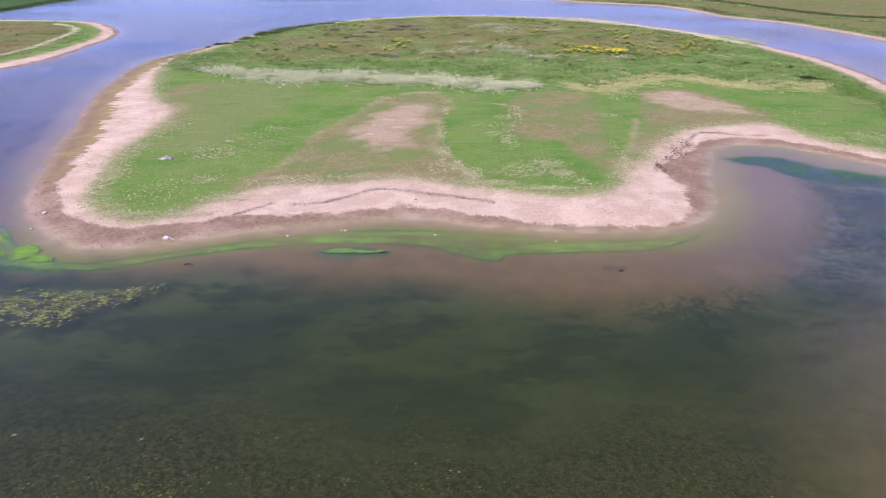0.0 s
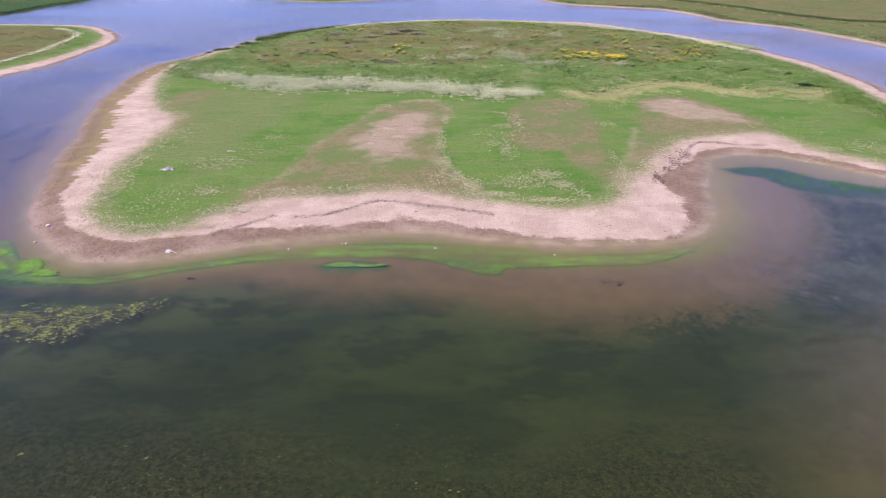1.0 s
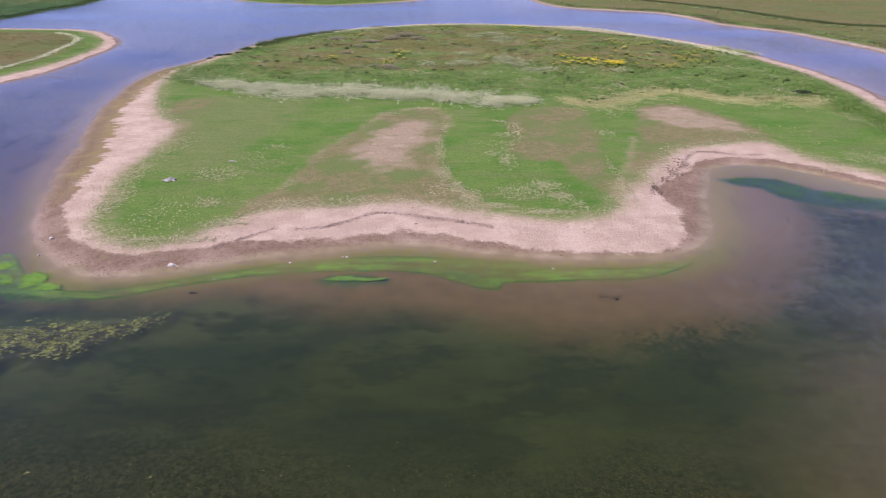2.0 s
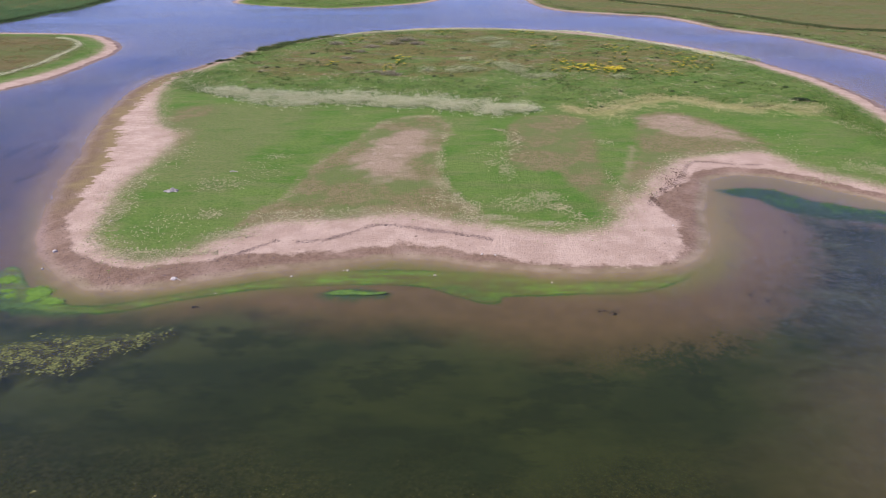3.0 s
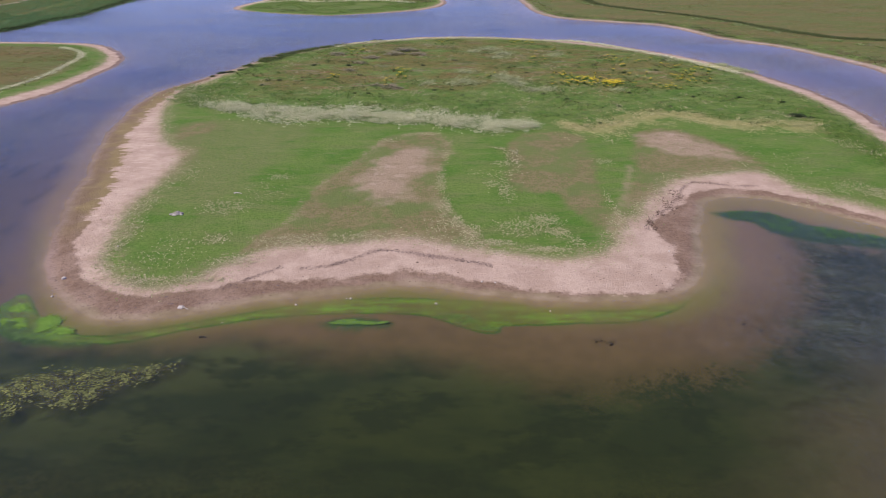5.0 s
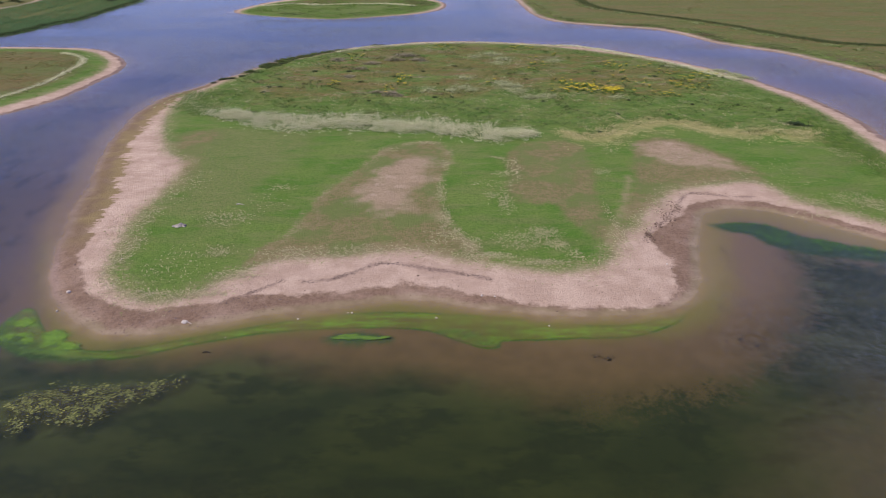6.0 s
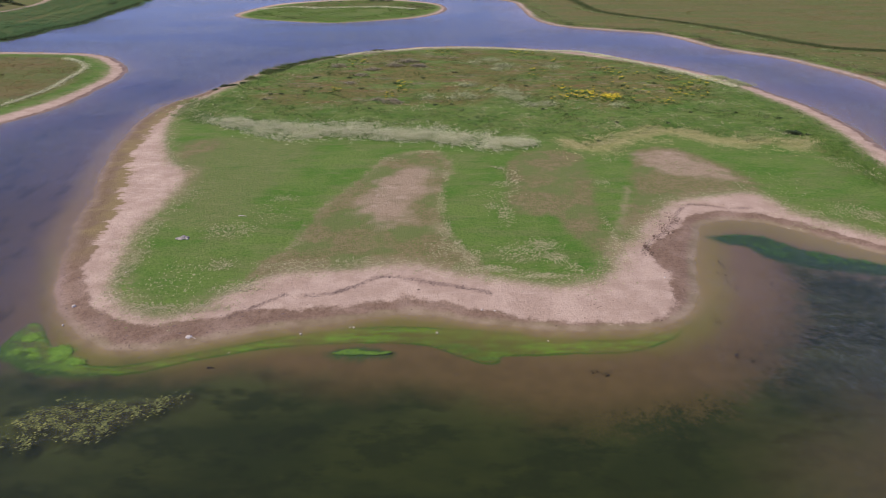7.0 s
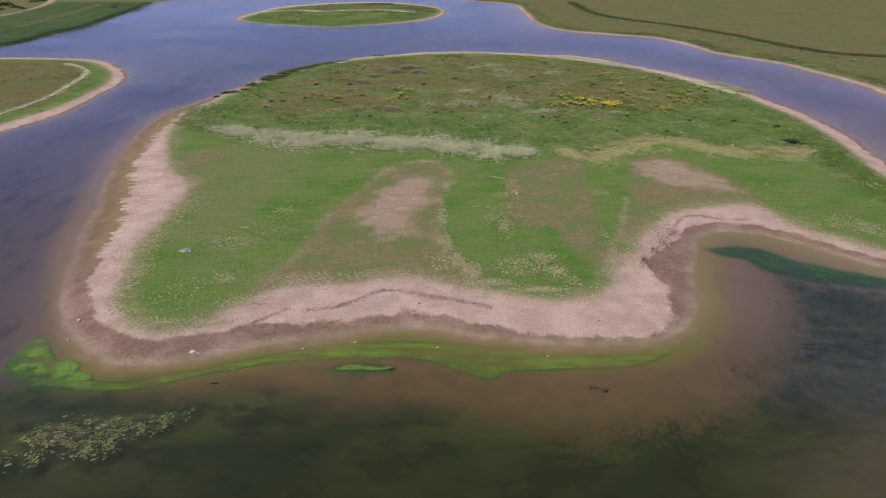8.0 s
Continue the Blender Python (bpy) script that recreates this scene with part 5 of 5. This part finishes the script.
# crumbled turf and clods on the sand
shore_line = spline(ISLAND_FRONT, False)
clods = shore_line[rng.integers(20, len(shore_line), 5000), :2] + rng.normal(size=(5000, 2)) * 6.0
clods = clods[(field(clods, ISLAND, 20.0) > 0.5) & (field(clods, TURF, 20.0) < 0.5)][:2200]
clods = np.concatenate([clods, in_spots([(30.5, 79.5, 1.6, 4.0, 260), (33.5, 82.5, 1.4, 2.5, 160), (26.3, 72.5, 0.7, 2.0, 90)])])
broken = in_spots([(30.6, 78.6, 1.1, 2.6, 110), (32.8, 82.0, 0.9, 2.4, 90), (26.4, 72.3, 0.4, 2.0, 70), (28.6, 75.6, 0.5, 0.8, 30), (38.5, 87.2, 2.6, 0.4, 40)])
v, f = flakes(clods, height(clods), 0.035 * np.exp(rng.normal(size=len(clods)) * 0.55), 0.035, 0.7)
tagged(new("clods", mesh_of("clods", v.tolist(), f.tolist(), CLOD)), "small dark clods strewn over pale sand", "clods", kind="stuff")
v, f = flakes(broken, height(broken), 0.09 * np.exp(rng.normal(size=len(broken)) * 0.5), 0.1, 0.6)
tagged(new("turf_blocks", mesh_of("turf_blocks", v.tolist(), f.tolist(), CLOD)), "broken dark turf blocks along a low sand scarp", "clods", kind="stuff")

# ---- things ----


def rock_mesh(name, size, seed, material, rough=0.25):
    bm = bmesh.new()
    bmesh.ops.create_icosphere(bm, subdivisions=2, radius=1)
    for v in bm.verts:
        p = v.co.copy()
        v.co = p * (1 + rough * noise.noise(p * 1.6 + Vector((seed, 0, 0))) + 0.5 * rough * noise.noise(p * 3.7 + Vector((0, seed, 0))))
        v.co = Vector((v.co.x * size[0], v.co.y * size[1], max(v.co.z, -0.45) * size[2]))
    me = bpy.data.meshes.new(name)
    bm.to_mesh(me), bm.free()
    me.materials.append(material)
    return me


def branch_mesh(name, points, radius, material):
    """A tapering crooked stick."""
    bm = bmesh.new()
    rings = []
    for i, p in enumerate(points):
        r = radius * (1 - 0.6 * i / (len(points) - 1))
        rings.append([bm.verts.new((p[0], p[1] + r * math.cos(a), p[2] + r * math.sin(a))) for a in (k * math.pi / 3 for k in range(6))])
    for a, b in zip(rings, rings[1:]):
        for k in range(6):
            bm.faces.new((a[k], a[(k + 1) % 6], b[(k + 1) % 6], b[k]))
    bm.faces.new(rings[0][::-1]), bm.faces.new(rings[-1])
    bmesh.ops.recalc_face_normals(bm, faces=bm.faces)
    me = bpy.data.meshes.new(name)
    bm.to_mesh(me), bm.free()
    me.materials.append(material)
    return me


def ground_at(x, y):
    return float(height(np.array([[x, y]], float))[0])


def dome_leaves(count, radius, tall, leaf, upright=0.6, base=0.0):
    return clumps(np.zeros((1, 2)), np.array([base]), np.array([radius]), np.array([tall]), count, leaf, upright)


def shrub(name, label, category, leaf_mat, leaves=150, leaf=0.16, radius=0.5, tall=0.55):
    """A shrub about a metre across: a few stems under an uneven crown of leaves."""
    ob = tagged(new(name), label, category)
    lobes = [(0, 0, 0.7, 0.9), (0.5, 0.3, 0.45, 1.0), (-0.55, -0.1, 0.5, 0.8), (0.2, -0.6, 0.4, 0.6), (-0.3, 0.6, 0.42, 0.75), (0.75, -0.3, 0.3, 0.5), (-0.8, 0.45, 0.28, 0.4)]
    crown = [dome_leaves(int(leaves * s * s * 0.75), radius * s, tall * h, leaf, 0.35) for _, _, s, h in lobes]
    verts, faces, k = [], [], 0
    for (v, f), (dx, dy) in zip(crown, [(a * radius, b * radius) for a, b, _, _ in lobes]):
        verts += (v + (dx, dy, 0)).tolist()
        faces += (f + k).tolist()
        k += len(v)
    part("crown", mesh_of("crown", verts, faces, leaf_mat), ob)
    for a in (0.3, 2.4, 4.4):
        c, s = math.cos(a), math.sin(a)
        part("stem", branch_mesh("stem", [(0.0, 0, -0.05), (0.1 * c, 0.1 * s, 0.2 * tall), (0.3 * c * radius, 0.3 * s * radius, 0.7 * tall)], 0.025, BARK), ob)
    return ob


def plant_out(first, spots, group, turn=1.0, low=0.8):
    """Sets a thing at the first place and copies of it at the others; rows of x, y, half width, half depth."""
    tops = height(np.array([s[:2] for s in spots], float))
    for i, (x, y, rx, ry) in enumerate(spots):
        s = max(rx, 0.5) * 2
        m = Matrix.Translation((x, y, tops[i])) @ Matrix.Rotation(rng.random() * 6.28, 4, "Z") @ Matrix.Diagonal((s, s * 1.2, max(1.0, s * 0.5) * low, 1))
        if i == 0:
            first.matrix_basis = m
            kept = first
        else:
            kept = copy_thing(first, m @ Matrix.Diagonal((1 / first.scale[0], 1 / first.scale[1], 1 / first.scale[2], 1)))
        tagged(kept, group=group)


greys = GREY_SHRUBS
plant_out(shrub("grey_shrub", "low grey-green shrub amid rough herbage", "shrub", GREY_LEAF, 900, 0.06, 0.6), [g for g in greys if g[0] > -7], "grey shrubs on the island")
plant_out(shrub("faded_shrub", "low faded brownish shrub amid rough herbage", "shrub", MAUVE_LEAF, 900, 0.06, 0.6), [g for g in greys if g[0] <= -7], "faded shrubs on the island")
plant_out(shrub("dark_bush", "small dark green bush in rough herbage", "bush", DARK_LEAF, 150, 0.17), DARK_BUSHES, "dark bushes on the island")
plant_out(shrub("shore_bush", "large dark bush beside the sandy track", "bush", DARK_LEAF, 300, 0.1), [(x, y, rx, rx) for x, y, rx, ry in FAR_BUSHES], "bushes by the track", low=1.3)


plant_out(shrub("islet_bush", "dark green bush on the far grassy islet", "bush", DARK_LEAF, 150, 0.15), [(x, y, rx, rx) for x, y, rx, ry in ISLET_BUSHES], "bushes on the islet")


def flowering_plant():
    """A knee-high plant with leafy stems and flat yellow heads."""
    ob = tagged(new("flowering_plant"), "knee-high plant with bright yellow flower heads", "wildflower", "yellow flowers on the island")
    v, f = dome_leaves(26, 0.4, 0.45, 0.2, 0.7)
    part("foliage", mesh_of("foliage", v.tolist(), f.tolist(), GREEN_LEAF), ob)
    for cx, cy in ((0.0, 0.05), (0.3, -0.1), (-0.25, 0.15), (0.05, -0.3)):
        v, f = flakes(np.array([[cx, cy]]), np.array([0.57]), np.array([0.135]), 0.07, 0.9)
        part("flower_head", mesh_of("flower_head", v.tolist(), f.tolist(), PETAL), ob)
        part("stalk", branch_mesh("stalk", [(cx * 0.3, cy * 0.3, 0.0), (cx, cy, 0.57)], 0.015, BARK), ob)
    return ob


flower = flowering_plant()
flower_places = in_spots([(x, y, rx * 1.35, ry * 1.35, c) for x, y, rx, ry, c in YELLOW_SPOTS])
flower_tops = height(flower_places)
for i, (x, y) in enumerate(flower_places):
    s = rng.uniform(0.8, 1.5)
    m = Matrix.Translation((x, y, flower_tops[i])) @ Matrix.Rotation(rng.random() * 6.28, 4, "Z")
    if i == 0:
        flower.matrix_basis = m
    else:
        copy_thing(flower, m @ Matrix.Diagonal((s, s, s, 1)))

plant_stuff("grey_herbs", "pale grey-green herbs spreading round the shrubs", in_spots([(x, y, rx * 2.2, ry * 1.8, int(50 + 60 * rx)) for x, y, rx, ry in greys if x > -7]), GREY_LEAF, 0.35, 0.45, 10, 0.14, 0.6, 0.5)

# stones and driftwood
(pile_x, pile_y), (stick_x, stick_y), (white_x, white_y), (sunk_x, sunk_y) = LONE[:4]
pile = tagged(new("stone_heap"), "heap of flat pale grey stones on green turf", "stones")
pile.scale = (0.68, 0.68, 0.68)
pile.location = (pile_x, pile_y, ground_at(pile_x, pile_y))
for k, (dx, dy, a, b, c, mat) in enumerate(((0, 0, 0.95, 0.6, 0.3, PALE_STONE), (0.8, 0.25, 0.5, 0.45, 0.28, PALE_STONE), (-0.85, -0.1, 0.5, 0.4, 0.2, PALE_STONE), (0.25, 0.25, 0.5, 0.35, 0.5, PALE_STONE), (-0.2, -0.45, 0.45, 0.3, 0.2, WHITE_WOOD), (1.05, -0.25, 0.3, 0.25, 0.16, WHITE_WOOD))):
    st = part("stone", rock_mesh("stone", (a, b, c), k * 3.1 + 1, mat), pile)
    st.location = (dx, dy, c * 0.3)
drift = tagged(new("driftwood_branch", branch_mesh("driftwood_branch", [(-0.8, 0, 0.05), (-0.3, 0.1, 0.14), (0.2, 0.02, 0.12), (0.8, -0.12, 0.05)], 0.12, WHITE_WOOD)), "short bleached driftwood branch lying on turf", "driftwood")
drift.scale = (0.7, 0.7, 0.7)
drift.location = (stick_x, stick_y, ground_at(stick_x, stick_y))
snag = tagged(new("bleached_snag"), "bleached white driftwood stump on brown sand", "driftwood")
snag.location = (white_x - 0.2, white_y, ground_at(white_x, white_y))
part("stump", rock_mesh("stump", (0.32, 0.24, 0.22), 5, WHITE_WOOD, 0.35), snag)
tail = part("limb", branch_mesh("limb", [(0.1, 0, 0.1), (0.45, -0.12, 0.09), (0.85, -0.35, 0.03)], 0.07, WHITE_WOOD), snag)
sunk = tagged(new("sunken_log", branch_mesh("sunken_log", [(-0.35, 0, 0.0), (0, 0.05, 0.04), (0.4, -0.05, 0.0)], 0.08, BARK)), "dark waterlogged log in the brown shallows", "log")
sunk.location = (sunk_x, sunk_y, ground_at(sunk_x, sunk_y) + 0.05)
pebble = tagged(new("stone", rock_mesh("stone", (0.26, 0.2, 0.18), 9, WHITE_WOOD)), "small pale stone at the water's edge", "stone", "pale stones on the shore")
for i, (x, y) in enumerate(SHORE_STONES):
    m = Matrix.Translation((x, y, ground_at(x, y) + 0.05)) @ Matrix.Rotation(i * 1.3, 4, "Z")
    if i == 0:
        pebble.matrix_basis = m
    else:
        copy_thing(pebble, m @ Matrix.Scale(0.35 + 0.3 * ((i * 37) % 10) / 10, 4))

# the track beyond the reeds
way = spline(TRACK + [(-305, 520), (-340, 600)], False)
way = np.vstack([way[0] + (way[0] - way[1]) * 40, way])
side = np.gradient(way, axis=0)
side = np.c_[-side[:, 1], side[:, 0]] / np.hypot(*side.T)[:, None]
verts, faces = [], []
for k, off in enumerate((-2.2, -0.6, 0.0, 0.6, 2.2)):
    p = way + side * off
    lift = (0.03, 0.06, 0.14, 0.06, 0.03)[k]
    verts += np.c_[p, height(p) + lift].tolist()
n_way = len(way)
for k in range(4):
    faces += [(k * n_way + j, k * n_way + j + 1, (k + 1) * n_way + j + 1, (k + 1) * n_way + j) for j in range(n_way - 1)]
tagged(new("track", mesh_of("track", verts, faces, TRACK_SAND, True)), "pale sandy track with two wheel ruts", "track", kind="structure")
